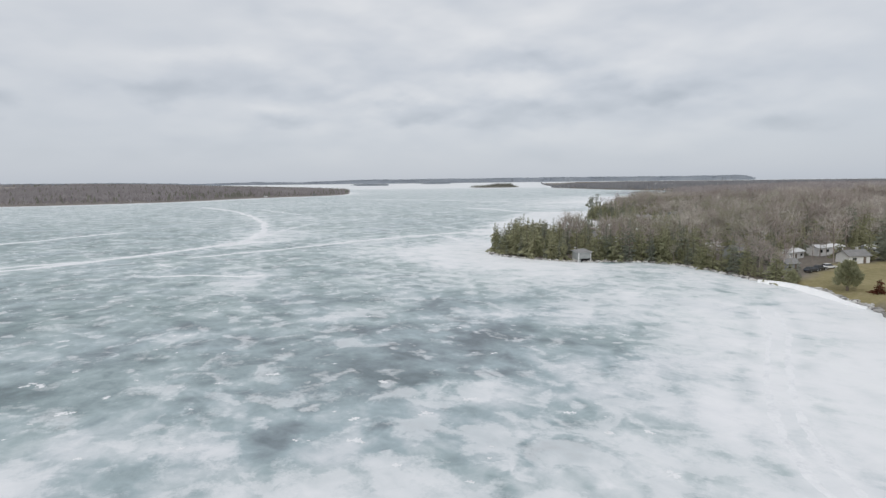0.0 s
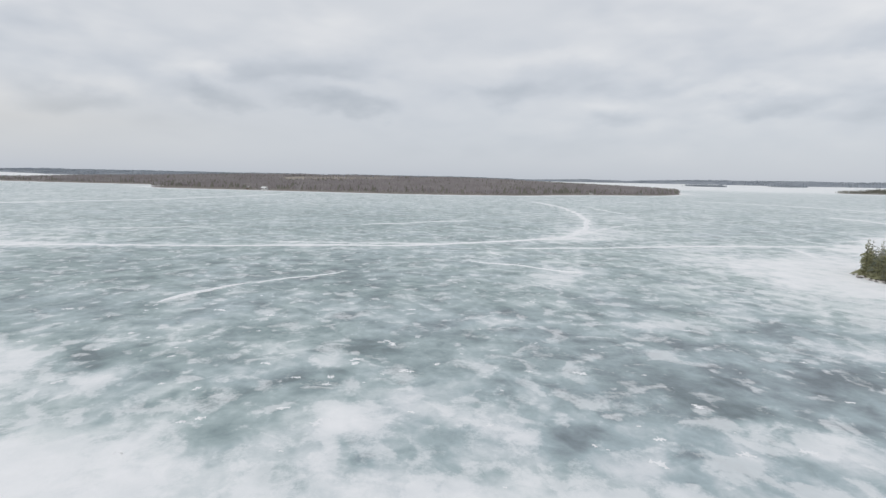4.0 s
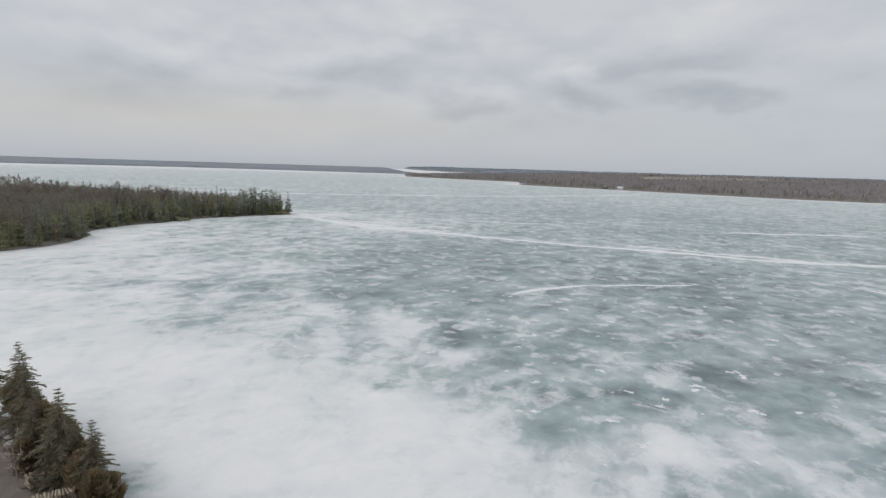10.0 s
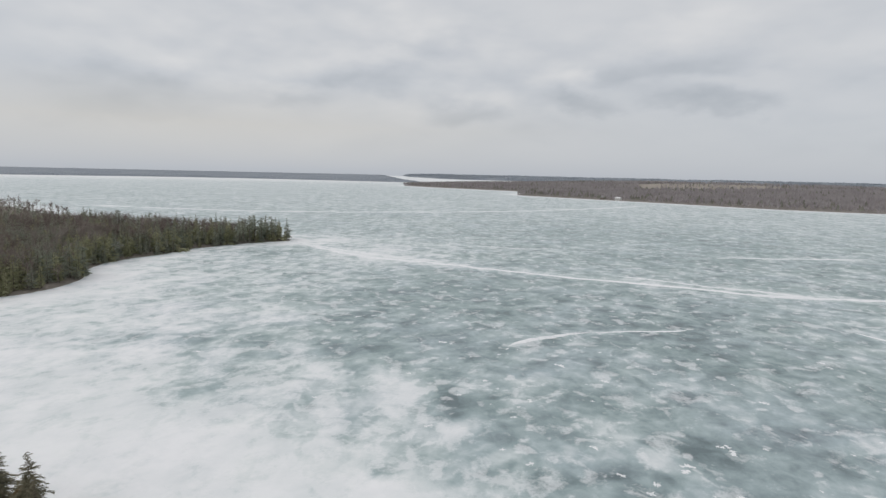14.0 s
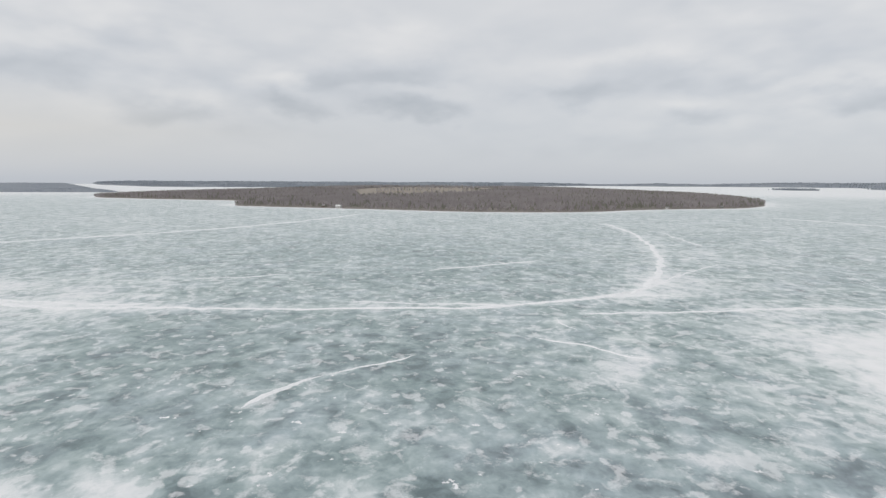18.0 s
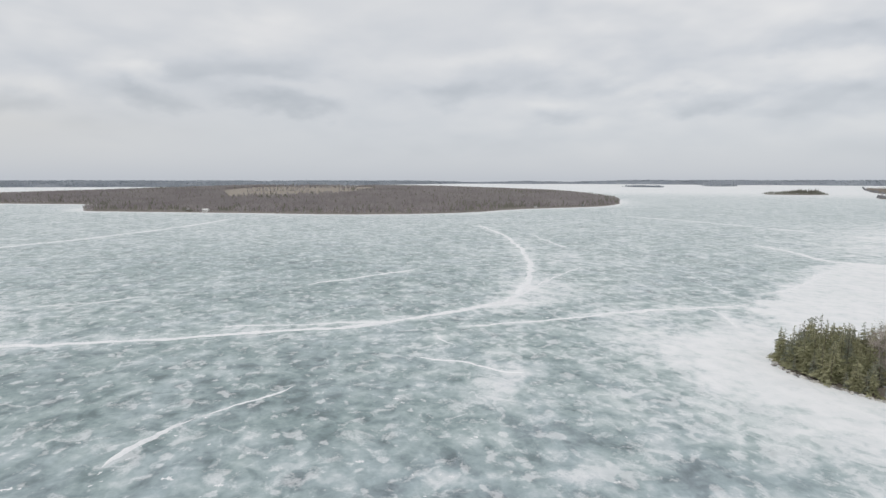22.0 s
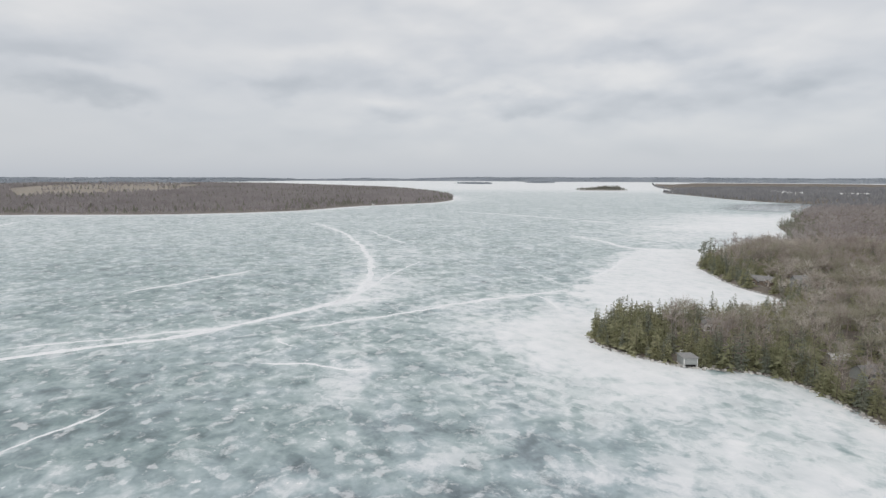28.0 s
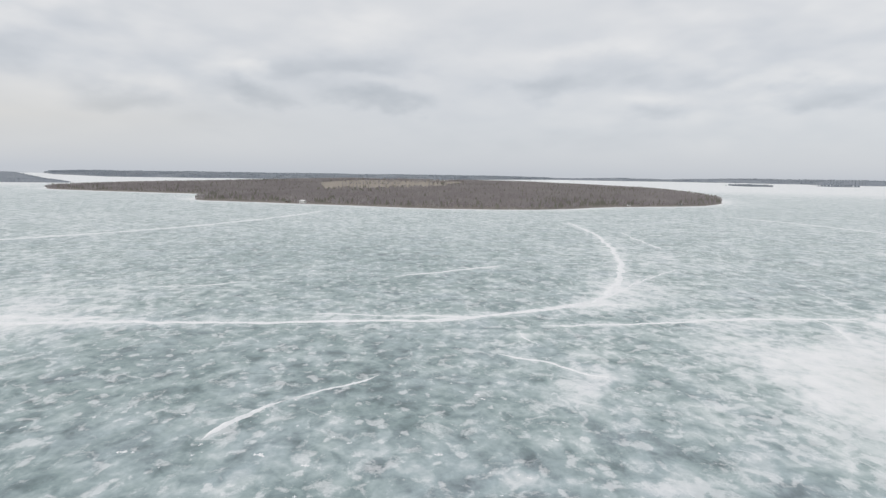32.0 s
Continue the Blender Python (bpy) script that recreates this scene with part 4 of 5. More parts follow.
def bare_tree(seed, h, limbs, twigs, twig_w):
    """A leafless broadleaf tree: trunk, spreading limbs, and a rounded haze of twigs."""
    r = np.random.default_rng(seed)
    lean = r.normal(0, 0.03, 2) * h
    top = np.array([lean[0], lean[1], h * 0.88])
    fork = np.array([lean[0] * 0.3, lean[1] * 0.3, h * 0.34])
    wood = [tube((0, 0, -0.4), fork, h * 0.015, h * 0.011, 4), tube(fork, top, h * 0.011, h * 0.003)]
    leaf = []
    ends = [(fork + (top - fork) * 0.5, top)]
    for i in range(limbs):
        t = r.uniform(0.0, 0.75)
        base = fork + (top - fork) * t
        a = 2.4 * i + r.uniform(-0.5, 0.5)
        reach = h * r.uniform(0.20, 0.34) * (1.0 - 0.45 * t)
        end = base + np.array([math.cos(a) * reach, math.sin(a) * reach, h * r.uniform(0.12, 0.30) * (1.0 - 0.5 * t)])
        wood.append(tube(base, end, h * 0.0055, h * 0.0016))
        ends.append((base, end))
    for i in range(twigs):
        b0, e0 = ends[r.integers(len(ends))]
        s = b0 + (e0 - b0) * r.uniform(0.2, 1.0)
        d = (e0 - b0) / np.linalg.norm(e0 - b0) * 0.6 + r.normal(0, 0.75, 3) + (0, 0, 0.3)
        leaf.append(spike(s, s + d * h * r.uniform(0.06, 0.16), twig_w * r.uniform(0.5, 1.4), r))
    return merge(wood), merge(leaf)


def conifer(seed, h, spread, whorls, fronds, base=0.08, droop=0.25, ragged=0.25):
    """A spruce or cedar: trunk and ragged tiers of small drooping sprays."""
    r = np.random.default_rng(seed)
    wood = tube((0, 0, -0.4), (0, 0, h * 0.97), h * 0.015, h * 0.002, 5)
    leaf = []
    lop = 1 + 0.25 * r.normal(size=5)
    for i in range(whorls):
        t = (i + 0.5) / whorls
        z = h * (base + (1 - base) * t)
        reach = (spread * (1 - t) ** 0.62 + 0.12) * r.uniform(1 - ragged, 1 + 0.5 * ragged)
        turn = r.uniform(0, 6.28)
        n = max(3, int(round(fronds * (1.15 - 0.6 * t))))
        for k_ in range(n):
            a = turn + 6.283 * k_ / n + r.uniform(-0.35, 0.35)
            rr = reach * r.uniform(1 - ragged, 1 + ragged) * lop[int(a / 6.283 * 5) % 5]
            zz = z + r.normal(0, h * 0.02)
            out = np.array([math.cos(a), math.sin(a), 0.0])
            tip = out * rr + (0, 0, zz - rr * droop + r.normal(0, 0.1))
            leaf.append(blade(out * rr * 0.1 + (0, 0, zz), tip, rr * 0.11 + 0.04, r))
            for sd in (-1, 1, -1, 1):
                q = out * rr * r.uniform(0.2, 0.8) + (0, 0, zz - rr * droop * 0.5)
                s = np.array([-math.sin(a), math.cos(a), 0.0]) * sd
                leaf.append(spike(q, q + (out * 0.5 + s * 0.6 + (0, 0, r.uniform(-0.55, 0.3))) * rr * r.uniform(0.35, 0.7), rr * 0.09 + 0.04, r))
    leaf.append(blade((0, 0, h * 0.9), (0, 0, h * 1.03), 0.09, r))
    return wood, merge(leaf)


def spruce_fine(seed, h, spread):
    """A spruce for close view: each bough carries many small sprays of needles."""
    r = np.random.default_rng(seed)
    wood = [tube((0, 0, -0.5), (0, 0, h * 0.98), h * 0.016, h * 0.0015, 7)]
    leaf = []
    n = 25
    for i in range(n):
        t = (i + 0.4) / n
        z = h * (0.06 + 0.94 * t)
        reach = (spread * (1 - t) ** 0.85 + 0.12) * r.uniform(0.6, 1.15)
        count = 6 if t < 0.75 else 4
        turn = r.uniform(0, 6.28)
        for k_ in range(count):
            a = turn + 6.283 * k_ / count + r.uniform(-0.35, 0.35)
            rr = reach * r.uniform(0.45, 1.3)
            o = np.array([math.cos(a), math.sin(a), 0.0])
            s = np.array([-math.sin(a), math.cos(a), 0.0])
            lift = 0.25 if t > 0.7 else -0.1
            tip = o * rr + (0, 0, z + rr * (lift - 0.18))
            mid_ = o * rr * 0.5 + (0, 0, z + rr * lift * 0.6)
            root = np.array([0, 0, z])
            wood.append(tube(root, mid_, 0.02, 0.012))
            sprays = 5 + int(rr * 5)
            for q in range(sprays):
                u = (q + 0.5) / sprays
                p = root + (mid_ - root) * (u * 2) if u < 0.5 else mid_ + (tip - mid_) * (u * 2 - 1)
                ln = 0.13 + 0.30 * rr * (1 - u * 0.65)
                for sg in (-1, 0, 1):
                    d = o * (0.7 if sg else 1.0) + s * sg * 0.8 + (0, 0, -0.28) + r.normal(0, 0.15, 3)
                    leaf.append(blade(p, p + d * ln * r.uniform(0.6, 1.2), ln * 0.12, r))
    return merge(wood), merge(leaf)


def pine(seed, h):
    """A tall pine with a bare stem and tiers of ragged clumps."""
    r = np.random.default_rng(seed)
    wood = [tube((0, 0, -0.4), (0.1, 0, h * 0.5), h * 0.016, h * 0.011, 5), tube((0.1, 0, h * 0.5), (0, 0.1, h * 0.97), h * 0.011, h * 0.003, 4)]
    leaf = []
    for i in range(13):
        z = h * (0.42 + 0.56 * i / 12)
        a = r.uniform(0, 6.28)
        reach = h * (0.20 - 0.12 * i / 12) * r.uniform(0.6, 1.2)
        c = np.array([math.cos(a) * reach * 0.75, math.sin(a) * reach * 0.75, z + reach * 0.25])
        wood.append(tube((0, 0, z), c, h * 0.005, h * 0.002))
        for q in range(15):
            d = r.normal(0, 1, 3) * (0.55, 0.55, 0.22)
            leaf.append(blade(c + d * reach * 0.5, c + d * reach * 1.1 + (0, 0, 0.1), reach * 0.22, r))
    return merge(wood), merge(leaf)


def round_crown(seed, h, wide, sprays, leaf_w=0.2):
    """A cedar grown broad in the open: several stems under one rounded crown of upswept sprays."""
    r = np.random.default_rng(seed)
    wood = [tube((0.3 * i, 0.1 * i, -0.4), (0.8 * i, 0.2 * i, h * 0.6), 0.13, 0.05, 5) for i in (-1, 0, 1)]
    leaf = []
    for i in range(sprays):
        u, a = r.uniform(0.0, 1.0), r.uniform(0, 6.283)
        z_ = h * (0.14 + 0.84 * u)
        rim = wide * math.sqrt(max(0.03, 1 - ((u - 0.18) / 0.84) ** 2)) * (0.86 + 0.2 * math.sin(3 * a + 9 * u) + 0.1 * math.sin(7 * a))
        rr = rim * r.uniform(0.55, 1.0)
        p_ = np.array([math.cos(a) * rr, math.sin(a) * rr, z_])
        leaf.append(blade(p_ * (0.8, 0.8, 1) - (0, 0, 0.25), p_ + (math.cos(a) * 0.22, math.sin(a) * 0.22, 0.45) + r.normal(0, 0.12, 3), leaf_w, r))
    return merge(wood), merge(leaf)


def far_tree(seed, h, blades, width, cone=False):
    """A few broad blades: a tree a kilometre and more away."""
    r = np.random.default_rng(seed)
    leaf = []
    for i in range(blades):
        a = 6.283 * i / blades + r.uniform(-0.4, 0.4)
        if cone:
            z = h * r.uniform(0.05, 0.6)
            rr = (h - z) * 0.22
            leaf.append(spike((math.cos(a) * rr, math.sin(a) * rr, z), (0, 0, min(h, z + h * 0.55)), width, r))
        else:
            rr = h * r.uniform(0.05, 0.36)
            z0 = h * r.uniform(0.1, 0.6)
            leaf.append(spike((math.cos(a) * rr * 0.5, math.sin(a) * rr * 0.5, z0), (math.cos(a + 0.5) * rr, math.sin(a + 0.5) * rr, min(h, z0 + h * r.uniform(0.3, 0.5))), width, r))
    return merge(leaf)


def scattered(template, xy, z, scale, turn):
    v, f = template
    c, s = np.cos(turn)[:, None], np.sin(turn)[:, None]
    x = (v[:, 0] * c - v[:, 1] * s) * scale[:, None] + xy[:, :1]
    y = (v[:, 0] * s + v[:, 1] * c) * scale[:, None] + xy[:, 1:]
    zz = v[:, 2] * scale[:, None] + z[:, None]
    n = len(xy)
    return np.stack([x, y, zz], -1).reshape(-1, 3), (f[None] + (np.arange(n) * len(v))[:, None, None]).reshape(-1, 3)


BARE_MID = [bare_tree(100 + i, 10.0, 9, 215, 0.05) for i in range(8)]
BARE_FAR = [bare_tree(130 + i, 10.0, 2, 66, 0.105) for i in range(6)]
CEDAR_MID = [conifer(200 + i, 8.6, 1.55 + 0.28 * (i % 4), 17, 7, 0.02, 0.15, 0.45) for i in range(7)]
SPRUCE_MID = [conifer(220 + i, 9.6, 1.45 + 0.22 * i, 18, 6, 0.04, 0.3, 0.45) for i in range(4)]
CON_FAR = [conifer(240 + i, 9.5, 2.0, 8, 3, 0.05, 0.25, 0.4) for i in range(4)]
PINES = [pine(260 + i, 12.0) for i in range(4)]
SPECK = [far_tree(280 + i, 10.0, 14, 0.75) for i in range(5)]
SPECK_FAR = [far_tree(285 + i, 10.0, 9, 3.2) for i in range(4)]
SPECK_CON = [far_tree(290 + i, 10.5, 11, 0.7, True) for i in range(3)]

KEEP_OFF = []  # x, y, radius: no trees here


def azimuth(p):
    return np.degrees(np.arctan2(-p[:, 0], p[:, 1]))


def spots(land_name, g, box, want):
    """Jittered tree places on a land, with their ground height and distance from the shore."""
    edge, kind = LANDS[land_name]
    p = grid_points(edge, g, box)
    p = p[want(p)]
    p = p[inside(p, edge)]
    d = line_distance(p, edge, True)
    ok = d > 0.8
    for x, y, rad in KEEP_OFF:
        ok &= (p[:, 0] - x) ** 2 + (p[:, 1] - y) ** 2 > rad * rad
    if land_name == "mainland":
        ok &= ~inside(p, np.array(LAWN, float))
    if land_name == "island":
        field = inside(p, np.array(CLEARING, float))
        ok &= ~(field & (((p @ (-0.62, 0.78)) % 210 > 22) | (wavy(p, 70, 3) < 0.45)))
    p, d = p[ok], d[ok]
    return p, land_height(p, d, kind) - 0.1, d


def grove(name, label, templates, p, z, size, leaf_mat, wood_mat):
    """Many trees as one object, their stems as its part."""
    if not len(p):
        return None
    pick = rng.integers(0, len(templates), len(p))
    sc, turn = size * rng.uniform(0.72, 1.18, len(p)), rng.uniform(0, 6.283, len(p))
    lv, wd = [], []
    for i, t in enumerate(templates):
        m = pick == i
        if not m.any():
            continue
        if wood_mat:
            wd.append(scattered(t[0], p[m], z[m], sc[m], turn[m]))
            lv.append(scattered(t[1], p[m], z[m], sc[m], turn[m]))
        else:
            lv.append(scattered(t, p[m], z[m], sc[m], turn[m]))
    ob = tagged(mesh_object(name, *merge(lv), leaf_mat), label, "trees", kind="stuff")
    if wood_mat:
        tagged(mesh_object("stems", *merge(wd), wood_mat, ob), "grey leafless stems" if leaf_mat == M_TWIG else "dark stems", kind="stuff")
    return ob


# houses stand in gaps between the trees: x, y, turn, width, depth, wall height, roof height, walls, roof, name, label
LAWN_HOUSES = [
    (124.5, 172, 8, 7.0, 5.0, 2.5, 1.4, M_WHITE, M_SHINGLE, "cottage", "small white cottage with a glazed porch beside the lawn"),
    (128, 190, 20, 12.0, 4.0, 2.7, 0.7, M_WHITE, M_METALROOF, "mobile_home", "long white mobile home with a pale flat roof"),
    (142, 183, -5, 11.0, 4.0, 2.7, 0.7, M_SIDING, M_METALROOF, "mobile_home", "long pale mobile home among bare trees"),
    (112, 183, 30, 9.0, 4.0, 2.6, 0.7, M_WHITE, M_METALROOF, "mobile_home", "white mobile home half hidden by cedars"),
    (147, 168, 10, 8.0, 5.0, 2.6, 1.4, M_WHITE, M_SHINGLE, "cottage", "white cottage at the edge of the lawn"),
    (100, 164, 15, 4.5, 3.5, 2.3, 1.1, M_SIDING, M_SHINGLE, "garden_shed", "small pale garden shed near the shore"),
    (98, 190, 25, 6.5, 5.0, 2.6, 1.8, M_SIDING, M_SHINGLE, "cabin", "grey-sided cabin among cedars"),
    (96, 203, 12, 6.0, 4.5, 2.5, 1.3, M_SIDING, M_METALROOF, "garden_shed", "shed with a pale metal roof under cedars"),
]
POINT_HOUSES = [
    (69, 242, -12, 10.0, 6.0, 3.0, 1.7, M_WHITE, M_SHINGLE, "lake_house", "white lake house behind bare trees on the point"),
    (88, 236, 10, 6.0, 5.0, 2.6, 1.5, M_BROWNW, M_SHINGLE, "cabin", "brown cabin among bare trees"),
    (121, 269, 20, 9.0, 6.0, 2.8, 1.6, M_SIDING, M_SHINGLE, "house", "grey house with a shingle roof in the woods"),
    (131, 243, -15, 9.0, 6.0, 2.8, 1.6, M_BROWNW, M_SHINGLE, "house", "brown house in the bare woods"),
    (124, 352, -32, 12.0, 8.0, 3.0, 2.2, M_BROWNW, M_SHINGLE, "lake_house", "large brown lake house with a grey roof above the cove"),
    (141, 344, 10, 9.0, 8.0, 3.4, 3.6, M_SIDING, M_SHINGLE, "house", "steep-gabled grey house above the cove"),
    (162, 352, 14, 19.0, 9.0, 3.0, 2.4, M_BROWNW, M_BROWNROOF, "long_house", "long house with a broad grey shingle roof"),
    (190, 372, 12, 10.0, 7.0, 3.0, 2.0, M_WHITE, M_SHINGLE, "house", "white house far back in the woods"),
    (186, 318, 20, 9.0, 6.0, 3.0, 1.8, M_WHITE, M_SHINGLE, "house", "white house in the bare woods behind the cove"),
    (172, 300, -8, 10.0, 7.0, 3.0, 2.0, M_SIDING, M_METALROOF, "house", "grey house with a pale roof in the woods"),
]
FAR_HOUSES = [
    (-295, -51, 100, 7.0, 6.0, 2.8, 1.8, M_WHITE, M_SHINGLE, "cabin", "white cabin glimpsed among trees on the western point"),
    (-311, -31, 105, 6.0, 5.0, 2.6, 1.6, M_WHITE, M_SHINGLE, "cabin", "small white cabin among trees on the western point"),
    (338, 459, 5, 34.0, 14.0, 4.5, 1.5, M_WHITE, M_METALROOF, "hall", "big white hall with a pale roof beyond the woods"),
    (760, 1975, 12, 70.0, 25.0, 6.0, 3.0, M_WHITE, M_METALROOF, "barn", "distant white-roofed barn in the woods"),
    (790, 2150, -5, 60.0, 22.0, 6.0, 3.0, M_WHITE, M_METALROOF, "barn", "distant pale barn in the woods"),
    (905, 1914, 8, 90.0, 22.0, 6.0, 3.0, M_WHITE, M_METALROOF, "barn", "long distant white barn in the woods"),
    (-872, 762, 18, 11.0, 8.0, 3.2, 2.2, M_WHITE, M_METALROOF, "island_cottage", "white cottage on the island shore"),
    (-905, 752, 10, 8.0, 6.0, 3.0, 2.0, M_BROWNW, M_SHINGLE, "island_cottage", "brown cottage on the island shore"),
    (-368, 1195, 35, 6.0, 5.0, 2.8, 1.6, M_WHITE, M_SHINGLE, "island_cottage", "white cottage near the island point"),
    (-292, 1312, 30, 6.0, 5.0, 2.8, 1.6, M_SIDING, M_SHINGLE, "island_cottage", "white cottage on the island shore"),
]
HOUSES = LAWN_HOUSES + POINT_HOUSES + FAR_HOUSES
for x, y, turn, w, d, *_rest in HOUSES:
    KEEP_OFF.append((x, y, 0.5 * max(w, d) + 1.5))
    rr = math.hypot(x, y)
    KEEP_OFF.append((x - x / rr * (0.5 * d + 4), y - y / rr * (0.5 * d + 4), (0.28 if "cottage" in _rest[-2] else 0.12) * w if rr < 320 else 3.0))
KEEP_OFF += [(121, 340, 6.0), (136, 334, 6.0), (155, 338, 7.0), (101, 216, 4.5), (109, 218, 4.0), (96, 192, 3.5), (90, 181, 3.0), (65, 234, 4.0), (76, 240, 3.5), (97, 153.5, 4.5), (101, 159, 4.0), (48.4, 200.5, 4.6), (109, 168, 5.0), (132, 179, 4.0), (119, 176, 4.0), (147, 176, 4.0), (104, 160, 5.0)]

# the near mainland
near_box = (60 - 50, 95, 330, 480)
p, z, d = spots("mainland", 4.6, near_box, lambda q: (azimuth(q) < 1) & (azimuth(q) > -47))
point_a = (p[:, 1] > 170) & (p[:, 0] < 66) & (p[:, 1] < 275)
c_head = (p[:, 1] > 370) & (p[:, 0] < 150)
p_con = 0.32 + 0.6 * point_a * np.clip((66 - p[:, 0]) / 25, 0, 1) + 0.45 * (d < 9) + 0.30 * c_head + 0.9 * (wavy(p, 24, 8) - 0.5)
is_con = rng.uniform(size=len(p)) < p_con
rest = is_con
lead_p, lead_z, lead_d = spots("mainland", 2.5, (10, 140, 100, 250), lambda q: (azimuth(q) < 1) & (azimuth(q) > -36))
pick_ = (lead_d < 3.2) | ((lead_d < 11) & (lead_p[:, 0] < 62) & (rng.uniform(size=len(lead_d)) < 0.6)) | ((lead_d < 8) & (rng.uniform(size=len(lead_d)) < 0.25))
lead_p, lead_z = lead_p[pick_], lead_z[pick_]
half = rng.uniform(size=len(p)) < 0.72
grove("cedar_trees", "olive-green cedars between the bare trees", CEDAR_MID, p[rest & half], z[rest & half], 0.85 + 0.5 * wavy(p[rest & half], 18, 4), M_CEDAR, M_TRUNK)
grove("spruce_trees", "dark spruces standing above the woods", SPRUCE_MID, p[rest & ~half], z[rest & ~half], 0.85 + 0.6 * wavy(p[rest & ~half], 18, 4), M_SPRUCE, M_TRUNK)
bare = ~is_con
tall = (1.0 + 0.45 * np.clip((d - 8) / 30, 0, 1)) * (0.72 + 0.52 * wavy(p, 22, 9))
olive = bare & (rng.uniform(size=len(p)) < 0.08 + 0.6 * np.clip((wavy(p, 38, 12) - 0.48) * 4, 0, 1))
grove("bare_trees", "leafless brown-grey broadleaf trees on the near shore", BARE_MID, p[bare & ~olive], z[bare & ~olive], tall[bare & ~olive], M_TWIG, M_BARK)
grove("budding_trees", "grey-olive budding poplars between the bare trees", BARE_MID, p[olive], z[olive], 0.95 * tall[olive], M_ASPEN, M_BARK)
far_near = bare & (d > 14) & (rng.uniform(size=len(p)) < 0.02 + 0.16 * (wavy(p, 32, 5) > 0.68))
grove("birch_trees", "pale-stemmed birches in the woods", BARE_MID, p[far_near] + 1.6, z[far_near], 1.45, M_TWIG, M_BIRCH)

# woods farther along the mainland
p, z, d = spots("mainland", 8.2, (90, 95, 800, 1150), lambda q: (azimuth(q) > -44) & ((q[:, 0] > 330) | (q[:, 1] > 480)))
head_con = (p[:, 0] < 330) & (p[:, 1] > 690) & (p[:, 1] < 800) & (d < 45)
is_con = rng.uniform(size=len(p)) < 0.18 + 0.5 * (d < 14) + 0.7 * (wavy(p, 60, 3) - 0.5) + 0.7 * head_con
grove("bare_woods", "leafless woods farther along the shore", BARE_FAR, p[~is_con], z[~is_con], 1.35, M_MIDWOOD, M_BARK)
grove("conifer_woods", "scattered conifers farther along the shore", CON_FAR, p[is_con], z[is_con], 1.15, M_SPRUCE, M_TRUNK)
p, z, d = spots("mainland", 17.0, (300, 400, 2600, 3000), lambda q: (azimuth(q) > -44) & ((q[:, 0] > 800) | (q[:, 1] > 1150)))
is_con = rng.uniform(size=len(p)) < 0.15 + 0.3 * (d < 40) + 0.6 * (wavy(p, 200, 3) - 0.5)
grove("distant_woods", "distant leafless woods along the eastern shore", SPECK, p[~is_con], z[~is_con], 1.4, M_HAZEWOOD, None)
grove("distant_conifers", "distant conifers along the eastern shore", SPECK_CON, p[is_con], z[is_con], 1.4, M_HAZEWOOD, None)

# the outermost trees stand at the very edge of the far bank
rim = evenly(SHORE_LINE, 6.5, False)
rim = rim[(rim[:, 1] > 560) & (rim[:, 1] < 4300) & (rim[:, 0] > 0)]
rim = rim + rng.normal(0, 3.0, rim.shape) + (2.0, 0.0)
rim = rim[inside(rim, LANDS["mainland"][0])]
rim_z = 0.6 * ice_level(np.hypot(rim[:, 0], rim[:, 1]))
near_rim = rim[:, 1] < 1150
grove("shoreline_woods", "dark conifers and brush along the far bank", CON_FAR, rim[near_rim], rim_z[near_rim], 0.55 + 0.7 * wavy(rim[near_rim], 40, 2), M_SPRUCE, M_TRUNK)
grove("shoreline_woods", "grey conifers along the distant bank", SPECK_CON, rim[~near_rim], rim_z[~near_rim], 0.8 + 0.6 * wavy(rim[~near_rim], 60, 2), M_HAZEWOOD, None)

# the western point
p, z, d = spots("mainland", 3.9, (-440, -140, -190, 70), lambda q: azimuth(q) > 60)
is_con = rng.uniform(size=len(p)) < 0.36 + 0.45 * (d < 12) + 0.22 * (p[:, 0] < -290) + 0.6 * (wavy(p, 30, 8) - 0.5)
front_b = (is_con | (d < 4)) & (d < 9) & (p[:, 1] < 62) & (p[:, 1] > -75) & (rng.uniform(size=len(p)) < 0.95)
west_p, west_z = p[front_b], z[front_b]
rest = is_con & ~front_b
half = rng.uniform(size=len(p)) < 0.5
grove("spruce_trees", "dark spruces on the western point", SPRUCE_MID, p[rest & half], z[rest & half], 1.3, M_SPRUCE, M_TRUNK)
grove("cedar_trees", "olive cedars on the western point", CEDAR_MID, p[rest & ~half], z[rest & ~half], 1.15, M_CEDAR, M_TRUNK)
grove("bare_trees", "leafless trees on the western point", BARE_MID, p[~is_con & ~front_b], z[~is_con & ~front_b], 1.08 * (0.85 + 0.4 * wavy(p[~is_con & ~front_b], 26, 9)), M_RUSSETWOOD, M_BARK)
p, z, d = spots("mainland", 11.0, (-1300, -800, -190, 70), lambda q: (azimuth(q) > 80) & (azimuth(q) < 128) & ((q[:, 0] < -440) | (q[:, 1] < -140)))
is_con = rng.uniform(size=len(p)) < 0.5
grove("bare_woods", "leafless woods behind the western point", BARE_FAR, p[~is_con], z[~is_con], 1.2, M_RUSSETWOOD, M_BARK)
grove("conifer_woods", "conifers behind the western point", CON_FAR, p[is_con], z[is_con], 1.2, M_SPRUCE, M_TRUNK)
# plain woods that close the place behind
p, z, d = spots("mainland", 15.0, (-400, -400, 400, 95), lambda q: ((q[:, 1] < -40) | (q[:, 0] > 60)) & (q[:, 0] > -190))
grove("bare_woods", "leafless woods along the home shore", BARE_FAR, p, z, 1.1, M_TWIG, M_BARK)

